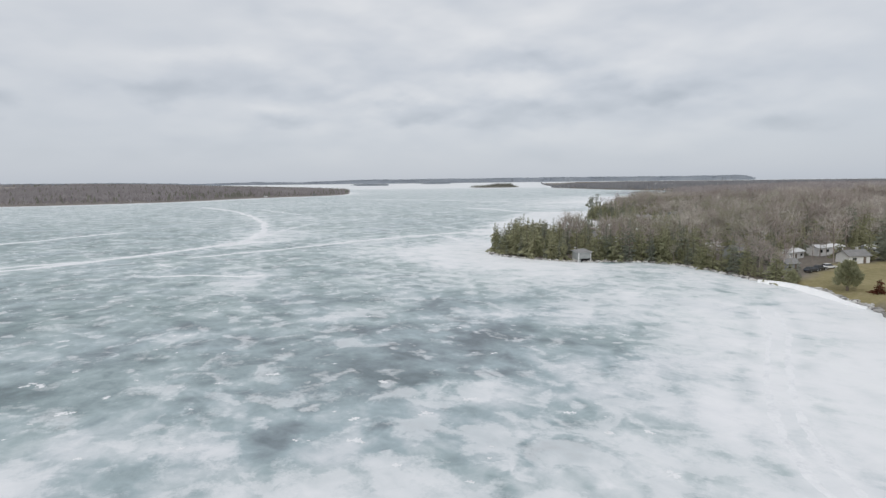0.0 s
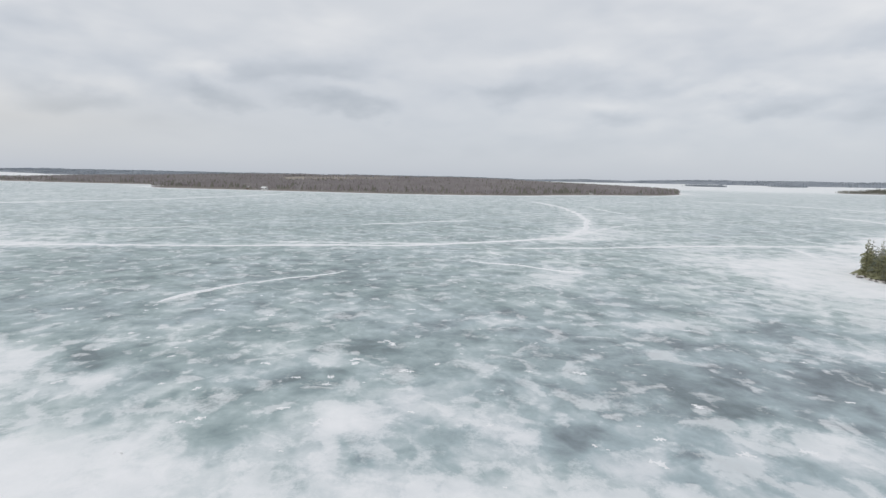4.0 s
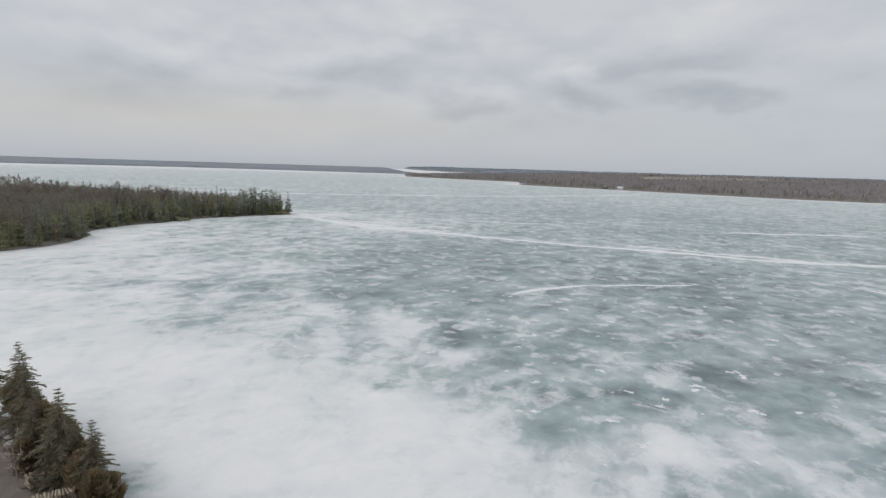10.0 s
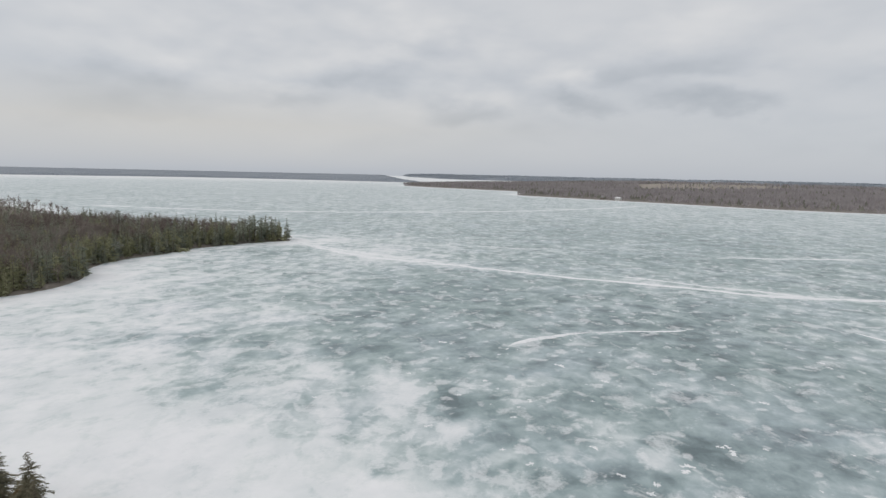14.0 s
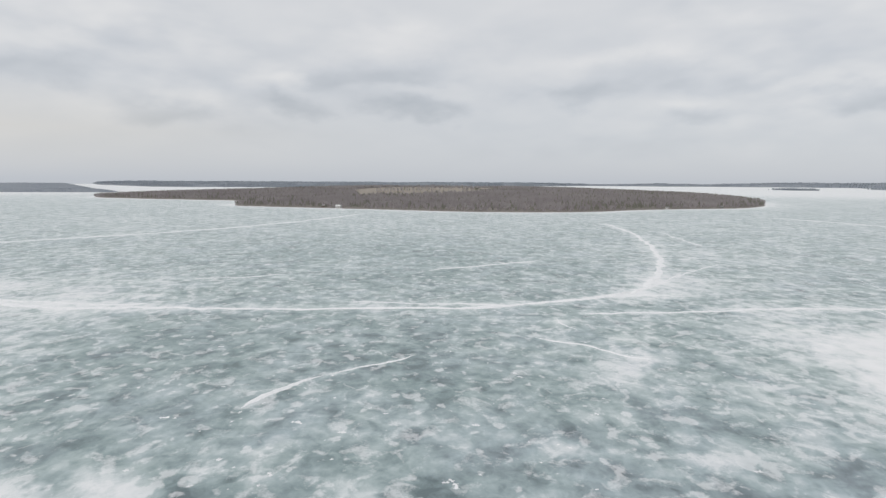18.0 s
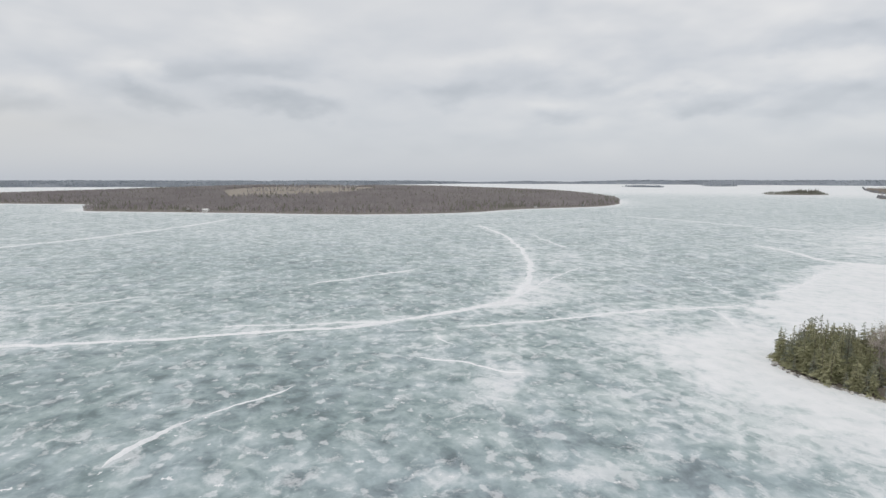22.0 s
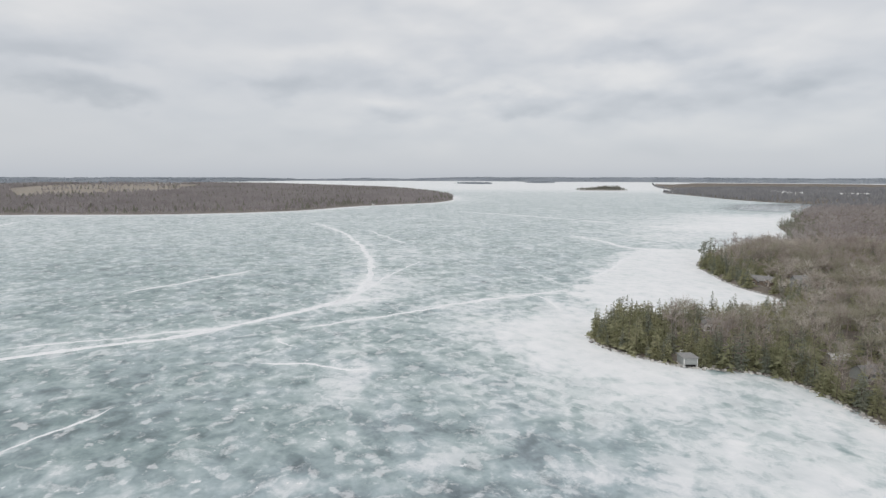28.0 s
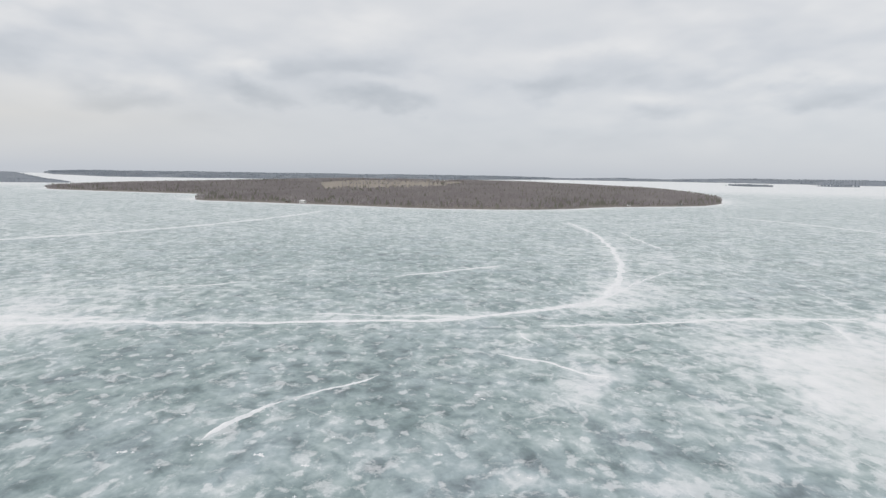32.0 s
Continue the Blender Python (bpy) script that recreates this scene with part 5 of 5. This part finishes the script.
# the island and the islets
p, z, d = spots("island", 11.0, None, lambda q: q[:, 0] > -5000)
is_con = rng.uniform(size=len(p)) < 0.08 + 0.2 * (d < 40) + 1.1 * np.clip(wavy(p, 220, 3) - 0.6, 0, 1) + 0.2 * (p[:, 1] > 1450) * (d < 40)
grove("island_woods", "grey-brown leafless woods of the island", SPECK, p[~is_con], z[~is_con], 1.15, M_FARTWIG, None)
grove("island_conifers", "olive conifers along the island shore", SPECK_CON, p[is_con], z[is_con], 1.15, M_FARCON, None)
p, z, d = spots("islet", 8.0, None, lambda q: q[:, 0] > -5000)
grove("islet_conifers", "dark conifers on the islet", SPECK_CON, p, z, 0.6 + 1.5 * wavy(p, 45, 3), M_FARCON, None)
# far trees carry the haze in their own colour
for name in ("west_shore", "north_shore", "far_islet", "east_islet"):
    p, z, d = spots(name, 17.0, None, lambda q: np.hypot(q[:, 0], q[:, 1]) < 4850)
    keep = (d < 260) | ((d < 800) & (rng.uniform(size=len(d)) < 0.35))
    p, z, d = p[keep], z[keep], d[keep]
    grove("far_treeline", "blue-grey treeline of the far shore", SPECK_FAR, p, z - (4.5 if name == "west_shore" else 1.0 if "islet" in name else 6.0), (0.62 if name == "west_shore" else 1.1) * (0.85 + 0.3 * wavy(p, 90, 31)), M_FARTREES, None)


def tree_thing(name, label, category, group, wood, leaf, wood_mat, leaf_mat):
    root = tagged(new(name), label, category, group)
    mesh_object("trunk", *wood, wood_mat, root)
    mesh_object("crown", *leaf, leaf_mat, root)
    return root


KINDS = [tree_thing("cedar_tree", "olive-green cedar on the stony shore", "tree", "shoreline conifers", *CEDAR_MID[i], M_TRUNK, M_CEDAR) for i in range(4)]
KINDS += [tree_thing("spruce_tree", "dark pointed spruce on the stony shore", "tree", "shoreline conifers", *SPRUCE_MID[i], M_TRUNK, M_SPRUCE) for i in range(3)]
PINE_KINDS = [tree_thing("pine_tree", "tall ragged pine above the shore trees", "tree", "shoreline pines", *PINES[i], M_TRUNK, M_SPRUCE) for i in range(3)]
used = set()


def plant(kind, x, y, z_, scale, turn):
    m = pose(x, y, z_, 0, 0, turn) @ Matrix.Scale(scale, 4)
    if kind not in used:
        used.add(kind)
        kind.matrix_basis = m
        return kind
    ob = copy_thing(kind, pose(x, y, z_, 0, 0, turn))
    ob.scale = (scale, scale, scale)
    return ob


tr = random.Random(4)
for n_, ((x, y), zz) in enumerate(list(zip(lead_p, lead_z))[:290]):
    plant(KINDS[tr.choice((0, 1, 2, 3, 0, 1, 2, 4, 5, 6))], x, y, zz, tr.uniform(0.5, 1.3) * (1.15 if 60 < x < 84 else 1.0), tr.uniform(0, 360))
for n_, ((x, y), zz) in enumerate(list(zip(west_p, west_z))[:220]):
    plant(KINDS[tr.choice((0, 1, 2, 3, 4, 5, 6, 4, 5))], x, y, zz, tr.uniform(0.6, 1.4), tr.uniform(0, 360))
for x, y, zz, s in ((33, 247, 1.6, 0.92), (30, 226, 1.5, 0.62), (118, 452, 2.0, 1.15), (124, 462, 2.2, 1.25), (113, 438, 2.0, 1.0), (-347, 34, 1.6, 1.15), (-351, 41, 1.6, 1.05), (-349, 37, 1.6, 1.2), (-344, 30, 1.6, 1.1),
                    (-341, 28, 1.8, 0.9), (-352, 48, 1.4, 0.8), (60, 236, 3, 0.8), (-336, -2, 2, 0.85), (-360, 48, 1.6, 1.05), (-378, -20, 2.5, 1.1), (-384, -36, 2.5, 1.2)):
    plant(PINE_KINDS[tr.randrange(3)], x, y, zz, s, tr.uniform(0, 360))

# the clump close under the camera's shore
CLOSE = [spruce_fine(400 + i, 8.5, 2.5 + 0.3 * i) for i in range(3)]
CLOSE_KINDS = [tree_thing("spruce_tree", "dark spruce with drooping boughs at the snowy bank", "tree", "spruces on the home shore", *t, M_TRUNK, M_CLOSE) for t in CLOSE]
CLOSE_CEDAR = tree_thing("cedar_tree", "dense brown-green cedar at the snowy bank", "tree", "cedars on the home shore", *round_crown(420, 6.0, 2.3, 2600, 0.1), M_TRUNK, M_BROWNCEDAR)
for n_, (x, y, zz, s) in enumerate(((-73.8, -16.1, 1.0, 1.06), (-68.2, -14.4, 1.0, 1.0), (-57.1, -9.5, 0.9, 1.07), (-53.6, -6.6, 0.8, 0.86), (-64.0, -12.6, 1.0, 0.82), (-78.5, -20.5, 1.4, 0.95), (-61.0, -12.5, 1.0, 0.8),
                                    (-86, -26, 1.5, 1.05), (-92, -36, 1.7, 1.0), (-71, -20, 1.4, 0.85))):
    plant(CLOSE_KINDS[n_ % 3], x, y, zz, s, 77 * n_)
for n_, (x, y, zz, s) in enumerate(((-51.2, -6.2, 0.6, 0.8), (-50.0, -5.0, 0.4, 0.42), (-54.6, -7.6, 0.7, 0.85), (-59.4, -9.6, 0.7, 0.9), (-62.8, -11.2, 0.8, 0.9), (-66.2, -12.8, 0.8, 0.95), (-70.4, -14.6, 0.8, 0.9),
                                    (-49.6, -6.2, 0.5, 0.5), (-60, -12.8, 1.0, 0.7), (-48.6, -8.6, 0.6, 0.5), (-76, -17.2, 0.9, 0.8), (-57.0, -7.9, 0.5, 0.8), (-52.6, -5.2, 0.4, 0.62), (-61.2, -10.2, 0.6, 1.0), (-64.6, -11.8, 0.7, 1.0))):
    plant(CLOSE_CEDAR, x, y, zz, 0.8 * s, 61 * n_)
CLOSE_BARE = tree_thing("shrub", "bare brown shrub at the snowy bank", "shrub", "bare shrubs", *bare_tree(430, 3.2, 9, 120, 0.03), M_BARK, M_TWIG)
for n_, (x, y, zz, s) in enumerate(((-52.4, -4.8, 0.2, 0.9), (-49.2, -6.4, 0.4, 0.6), (-58.6, -8.0, 0.3, 0.7), (-61.5, -14, 1.0, 1.2), (-66.8, -11.4, 0.3, 0.8), (-57.5, -13, 1.0, 1.1))):
    plant(CLOSE_BARE, x, y, zz, s, 47 * n_)

# trees of the lawn
lawn_cedar = tree_thing("cedar_tree", "rounded olive cedar standing on the lawn", "tree", "", *round_crown(500, 6.9, 3.2, 1500), M_TRUNK, M_CEDAR)
lawn_cedar.matrix_basis = pose(97.4, 135.6, 1.3)
shore_bush = tree_thing("shrub", "low round grey-green shrub at the bank", "shrub", "", *round_crown(501, 3.0, 1.7, 420), M_TRUNK, M_CEDAR)
shore_bush.matrix_basis = pose(91.4, 147.4, 0.6)
rust_tree = tree_thing("shrub", "russet shrub on the lawn bank", "shrub", "", *conifer(502, 3.6, 1.6, 13, 9, 0.05, -0.2, 0.5), M_TRUNK, M_RUST)
rust_tree.matrix_basis = pose(99.7, 128.6, 1.2)
dark_yew = tree_thing("cedar_tree", "dark round evergreen between the cottages", "tree", "", *round_crown(503, 7.0, 3.0, 1200), M_TRUNK, M_SPRUCE)
dark_yew.matrix_basis = pose(135, 171, 2.5)

# ---------------------------------------------------------------- buildings


def ground_at(x, y):
    for name in ("mainland", "island"):
        edge, kind = LANDS[name]
        q = np.array([(x, y)], float)
        if inside(q, edge)[0]:
            return float(land_height(q, line_distance(q, edge, True), kind)[0])
    return 0.0


def window(parent, x, y, z_, w, h, facing):
    """A framed window proud of a wall; facing: -1 towards -y, 1 towards +y."""
    t = 0.06
    fr = part("window", boxes((x - w / 2, y - t, z_, x - w / 2 + 0.09, y + t, z_ + h), (x + w / 2 - 0.09, y - t, z_, x + w / 2, y + t, z_ + h),
                              (x - w / 2 + 0.09, y - t, z_ + h - 0.09, x + w / 2 - 0.09, y + t, z_ + h), (x - w / 2 + 0.09, y - t, z_, x + w / 2 - 0.09, y + t, z_ + 0.09)), M_WHITE, parent)
    part("pane", boxes((x - w / 2 + 0.09, y - 0.015, z_ + 0.09, x + w / 2 - 0.09, y + 0.035, z_ + h - 0.09)), M_GLASS, fr, "dark glass pane")


def gable_wing(root, cx, y0, y1, w, wall_h, roof_h, wall_mat, roof_mat):
    """A lower block with its gable towards -y, running from y0 back into the main house at y1."""
    a, b, top = cx - w / 2, cx + w / 2, wall_h + roof_h
    part("wall", from_lists([(a, y0, -0.8), (b, y0, -0.8), (b, y0, wall_h), (cx, y0, top), (a, y0, wall_h), (a, y1, -0.8), (b, y1, -0.8), (b, y1, wall_h), (cx, y1, top), (a, y1, wall_h)],
                            [(0, 1, 2, 3, 4), (9, 8, 7, 6, 5), (0, 5, 6, 1), (1, 6, 7, 2), (2, 7, 8, 3), (3, 8, 9, 4), (4, 9, 5, 0)]), wall_mat, root)
    o, t = 0.4, 0.14
    for sd, edge in ((-1, a), (1, b)):
        low = wall_h - o * roof_h / (w / 2)
        ex = edge + sd * o
        part("roof", from_lists([(ex, y0 - o, low + 0.03), (cx, y0 - o, top + 0.03), (cx, y1, top + 0.03), (ex, y1, low + 0.03), (ex, y0 - o, low + t), (cx, y0 - o, top + t), (cx, y1, top + t), (ex, y1, low + t)],
                                [(0, 1, 2, 3), (4, 5, 6, 7), (0, 1, 5, 4), (1, 2, 6, 5), (2, 3, 7, 6), (3, 0, 4, 7)]), roof_mat, root)
    window(root, cx, y0 - 0.02, wall_h * 0.3, w * 0.45, wall_h * 0.5, -1)


def house(x, y, turn, w, d, wall_h, roof_h, wall_mat, roof_mat, name, label):
    """A gabled house: walls with gable ends, an overhanging roof with thickness, a door, windows and a chimney."""
    base = ground_at(x, y) - 0.1
    root = tagged(new(name), label, "house")
    root.matrix_basis = pose(x, y, base, 0, 0, turn)
    hw, hd = w / 2, d / 2
    part("wall", from_lists([(-hw, -hd, -0.8), (hw, -hd, -0.8), (hw, hd, -0.8), (-hw, hd, -0.8), (-hw, -hd, wall_h), (hw, -hd, wall_h), (hw, hd, wall_h), (-hw, hd, wall_h),
                             (-hw, 0, wall_h + roof_h), (hw, 0, wall_h + roof_h)],
                            [(0, 1, 5, 4), (2, 3, 7, 6), (1, 2, 6, 9, 5), (3, 0, 4, 8, 7), (0, 3, 2, 1), (4, 5, 9, 8), (6, 7, 8, 9)]), wall_mat, root)
    o, t = 0.45, 0.16
    rise = roof_h / hd
    ez = wall_h - rise * o
    for s in (-1, 1):
        part("roof", from_lists([(-hw - o, s * (hd + o), ez + 0.03), (hw + o, s * (hd + o), ez + 0.03), (hw + o, 0, wall_h + roof_h + 0.03), (-hw - o, 0, wall_h + roof_h + 0.03),
                                 (-hw - o, s * (hd + o), ez + t), (hw + o, s * (hd + o), ez + t), (hw + o, 0, wall_h + roof_h + t), (-hw - o, 0, wall_h + roof_h + t)],
                                [(0, 1, 2, 3), (4, 5, 6, 7), (0, 1, 5, 4), (1, 2, 6, 5), (2, 3, 7, 6), (3, 0, 4, 7)]), roof_mat, root)
    n = max(2, int(w / 2.6))
    for i in range(n):
        xx = -hw + (i + 0.5) * w / n
        if i == n // 2:
            part("door", boxes((xx - 0.45, -hd - 0.06, 0.05, xx + 0.45, -hd + 0.02, 2.05), bevel=0.01), M_BROWNW, root)
        else:
            window(root, xx, -hd - 0.02, wall_h * 0.36, min(1.5, w / n * 0.6), wall_h * 0.42, -1)
    if name in ("lake_house", "long_house"):
        gable_wing(root, -hw * 0.55, -hd - 2.6, 0.0, w * 0.34, wall_h - 0.15, roof_h * 0.8, wall_mat, roof_mat)
        gable_wing(root, hw * 0.62, -hd - 1.5, 0.0, w * 0.26, wall_h - 0.3, roof_h * 0.65, wall_mat, roof_mat)
        deck = part("deck", boxes((-hw * 0.2, -hd - 3.2, 0.1, hw * 0.34, -hd - 0.08, 0.28)), M_DOCK, root, "weathered plank deck")
        for i in range(5):
            xx = -hw * 0.2 + (hw * 0.54 - 0.1) * i / 4
            part("post", boxes((xx, -hd - 3.2, -0.7, xx + 0.1, -hd - 3.1, 1.2)), M_DOCK, deck)
        part("rail", boxes((-hw * 0.2, -hd - 3.22, 1.2, hw * 0.34, -hd - 3.08, 1.28)), M_DOCK, deck)
    part("chimney", boxes((hw * 0.4, 0.3, wall_h + roof_h * 0.4, hw * 0.4 + 0.6, 0.9, wall_h + roof_h + 0.7), (hw * 0.4 - 0.06, 0.24, wall_h + roof_h + 0.7, hw * 0.4 + 0.66, 0.96, wall_h + roof_h + 0.8)), M_STONE, root)
    return root


for spec in HOUSES:
    house(*spec)


def boathouse():
    root = tagged(new("boathouse"), "pale grey boathouse with a hipped shingle roof and dark boat slip", "boathouse")
    root.matrix_basis = pose(48.4, 198.2, 0.0, 0, 0, 12)
    w, d, h, hw, hd = 4.6, 5.4, 3.6, 2.3, 2.7
    part("foundation", boxes((-hw - 0.1, -hd + 0.6, -0.3, hw + 0.1, hd, 0.75)), M_STONE, root, "low stone foundation")
    part("wall", boxes((-hw, -hd, 0.8, -hw + 0.18, hd, h), (hw - 0.18, -hd, 0.8, hw, hd, h), (-hw + 0.18, hd - 0.18, 0.8, hw - 0.18, hd, h),
                       (-hw + 0.18, -hd, 1.25, hw - 0.18, -hd + 0.18, h)), M_SIDING, root)
    part("corner_board", boxes((-hw - 0.04, -hd - 0.04, 0.3, -hw + 0.2, -hd + 0.2, h)), M_WHITE, root)
    part("corner_board", boxes((hw - 0.2, -hd - 0.04, 0.3, hw + 0.04, -hd + 0.2, h)), M_WHITE, root)
    part("frieze", boxes((-hw - 0.12, -hd - 0.12, h - 0.32, hw + 0.12, hd + 0.12, h - 0.02)), M_WHITE, root, "white frieze under the eaves")
    part("pier", boxes((-hw, -hd, -0.3, -hw + 0.9, -hd + 0.9, 0.8)), M_SIDING, root)
    part("pier", boxes((hw - 0.6, -hd, -0.3, hw, -hd + 0.9, 0.8)), M_SIDING, root)
    # a solid black box stands for the shade within the slip
    part("boat_slip", boxes((-hw + 0.9, -hd + 0.25, -0.05, hw - 0.6, -hd + 0.55, 1.25)), M_SLIP_SHADE, root, "dark open boat slip")
    o = 0.42
    e = [(-hw - o, -hd - o, h), (hw + o, -hd - o, h), (hw + o, hd + o, h), (-hw - o, hd + o, h)]
    ridge_ = [(-1.2, 0.3, h + 0.85), (1.2, 0.3, h + 0.85)]
    low = [(x, y, z_ - 0.16) for x, y, z_ in e]
    part("roof", from_lists(e + ridge_ + low, [(0, 1, 5, 4), (1, 2, 5), (2, 3, 4, 5), (3, 0, 4), (0, 1, 7, 6), (1, 2, 8, 7), (2, 3, 9, 8), (3, 0, 6, 9), (6, 7, 8, 9)]), M_PALEROOF, root)
    part("roof_railing", boxes((-1.7, 1.6, h + 0.2, -1.6, 1.7, h + 1.3), (-2.0, 1.6, h + 1.1, -1.0, 1.66, h + 1.2)), M_WHITE, root)
    for i in range(2):
        x0 = -hw + 0.3 + i * 2.05
        leaf_ = part("door", boxes((x0, -hd - 0.05, 1.3, x0 + 1.95, -hd - 0.004, h - 0.36)), M_SIDING, root, "pale panelled door")
        for k_ in range(4):
            part("panel", boxes((x0 + 0.1 + k_ * 0.45, -hd - 0.075, 1.4, x0 + 0.46 + k_ * 0.45, -hd - 0.052, h - 0.46), bevel=0.008), M_SIDING, leaf_)
    window(root, 0.0, hd + 0.01, 1.5, 1.0, 0.9, 1)
    return root


boathouse()

# a stone sea wall and footpath run from the boathouse along the bank
wall_root = tagged(new("sea_wall"), "pale stone sea wall beside the boathouse", "wall")
wr = random.Random(8)
path_line = evenly(curved([(50, 197.2), (55, 197.6), (61, 197.2), (66, 196.2)], False, 2), 0.9, False)
for i, (x, y) in enumerate(path_line):
    s = 0.45 + 0.1 * wr.random()
    bm = boxes((-s, -0.3, -0.3, s, 0.3, 0.75 + 0.15 * wr.random()), bevel=0.06)
    st = part("stone", bm, M_STONE, wall_root)
    st.matrix_basis = pose(x, y, 0, 0, 0, wr.uniform(-12, 6))


def boulder(seed):
    r = np.random.default_rng(seed)
    bm = bmesh.new()
    bmesh.ops.create_icosphere(bm, subdivisions=1, radius=1.0)
    for v in bm.verts:
        v.co *= r.uniform(0.75, 1.15)
        v.co.z *= 0.6
    vs = np.array([v.co[:] for v in bm.verts])
    bm.verts.index_update()
    fs = np.array([[v.index for v in f.verts] for f in bm.faces])
    bm.free()
    return vs, fs


BOULDERS = [boulder(i) for i in range(5)]
bank = evenly(curved(SHORE, False, 2), 0.42, False)
bank = bank[(bank[:, 0] > 10) & (bank[:, 1] > 95) & (bank[:, 1] < 470)]
bank = bank + rng.normal(0, 0.55, bank.shape)
pieces = []
for i, t in enumerate(BOULDERS):
    b = bank[i::5]
    pieces.append(scattered(t, b, np.full(len(b), 0.16), rng.uniform(0.25, 0.9, len(b)), rng.uniform(0, 6.28, len(b))))
tagged(mesh_object("shore_stones", *merge(pieces), M_STONE), "grey boulders heaped along the shore at the ice edge", "stones", kind="stuff")

# a bank of old snow below the lawn
tagged(ridge("snow_bank", [(84.5, 152.5), (87.6, 147.5), (90.2, 142.5), (91.4, 136.5), (90.6, 130), (90.6, 124), (92, 119)], 4.6, 44.0, 1.15, M_FRESH), "bright bank of old snow at the lawn edge", "snow", kind="structure")


for n_, (x, y, rad) in enumerate(((-69.2, -16.9, 0.75), (-67.9, -16.1, 0.6), (-70.4, -17.9, 0.5), (-66.3, -15.5, 0.85), (-68.4, -17.6, 0.55), (-61.0, -13.3, 0.6))):
    v_, f_ = BOULDERS[n_ % 5]
    rock = tagged(mesh_object("boulder", v_ * (1.0, 0.8, 0.75), f_, M_STONE), "pale lichen-grey boulder on the leaf-covered bank", "boulder", "boulders on the home bank")
    rock.matrix_basis = pose(x, y, ground_at(x, y) + 0.1, 0, 0, 53 * n_) @ Matrix.Scale(rad, 4)


def car(x, y, turn, paint, label):
    root = tagged(new("car"), label, "car", "parked cars")
    root.matrix_basis = pose(x, y, ground_at(x, y) + 0.02, 0, 0, turn)
    prof = [(-2.2, 0.35), (2.2, 0.35), (2.25, 0.75), (1.2, 0.92), (-2.0, 0.98), (-2.25, 0.7)]
    bm = from_lists([(a, s, b) for s in (-0.88, 0.88) for a, b in prof], [tuple(range(6)), tuple(range(11, 5, -1))] + [(i, (i + 1) % 6, 6 + (i + 1) % 6, 6 + i) for i in range(6)])
    part("body", bm, paint, root)
    cab = [(-1.85, 0.97), (1.0, 0.93), (0.35, 1.42), (-1.35, 1.46)]
    bm = from_lists([(a, s * (0.82 if b < 1 else 0.66), b) for s in (-1, 1) for a, b in cab], [(0, 1, 2, 3), (7, 6, 5, 4)] + [(i, (i + 1) % 4, 4 + (i + 1) % 4, 4 + i) for i in range(4)])
    part("cabin_glass", bm, M_GLASS, root, "dark glazed cabin")
    part("roof", boxes((-1.3, -0.64, 1.45, 0.33, 0.64, 1.5), bevel=0.02), paint, root)
    for wx in (-1.35, 1.4):
        for s in (-1, 1):
            bm = bmesh.new()
            bmesh.ops.create_cone(bm, cap_ends=True, segments=14, radius1=0.33, radius2=0.33, depth=0.22, matrix=Matrix.Translation((wx, s * 0.82, 0.33)) @ Matrix.Rotation(radians(90), 4, "X"))
            wheel = part("tyre", bm, M_TYRE, root)
            bm = bmesh.new()
            bmesh.ops.create_cone(bm, cap_ends=True, segments=10, radius1=0.19, radius2=0.17, depth=0.24, matrix=Matrix.Translation((wx, s * 0.825, 0.33)) @ Matrix.Rotation(radians(90), 4, "X"))
            part("rim", bm, M_METALROOF, wheel)


car(104, 159.5, 25, M_CAR, "dark parked car beside the lawn")
car(107.6, 161.5, 30, M_CAR, "dark parked car beside the cottages")
car(111.5, 163.5, 15, M_METALROOF, "silver parked car beside the cottages")


def firewood_stack(x, y, turn, rows, across):
    """Split logs piled lengthwise between the trees, each log a piece of its own."""
    root = tagged(new("firewood_stack"), "weathered stack of pale firewood under the spruces", "firewood", "firewood stacks")
    root.matrix_basis = pose(x, y, ground_at(x, y) - 0.05, 0, 0, turn)
    shapes = []
    for i in range(4):
        r = random.Random(60 + i)
        ring = [(0.13 * math.cos(a) * r.uniform(0.75, 1.1), 0.13 * math.sin(a) * r.uniform(0.75, 1.1)) for a in (0.2, 1.3, 2.5, 3.6, 4.9)]
        bm = from_lists([(u, s, v) for s in (-0.55, 0.55) for u, v in ring], [(0, 1, 2, 3, 4), (9, 8, 7, 6, 5)] + [(k_, (k_ + 1) % 5, 5 + (k_ + 1) % 5, 5 + k_) for k_ in range(5)])
        me = bpy.data.meshes.new("log")
        bm.to_mesh(me)
        bm.free()
        me.materials.append(M_LOGS)
        shapes.append(me)
    r = random.Random(int(x * 7))
    for row in range(rows):
        for k_ in range(across - (row % 2)):
            log = new("log", r.choice(shapes))
            log.parent = root
            log.matrix_basis = pose((k_ - across / 2 + 0.5 * (row % 2)) * 0.25, r.uniform(-0.08, 0.08), 0.12 + row * 0.205 + r.uniform(-0.05, 0.05), r.uniform(-7, 7), r.uniform(0, 360), r.uniform(-14, 14))


firewood_stack(-52.9, -9.3, 100, 5, 12)
firewood_stack(-57.2, -11.2, 118, 5, 8)
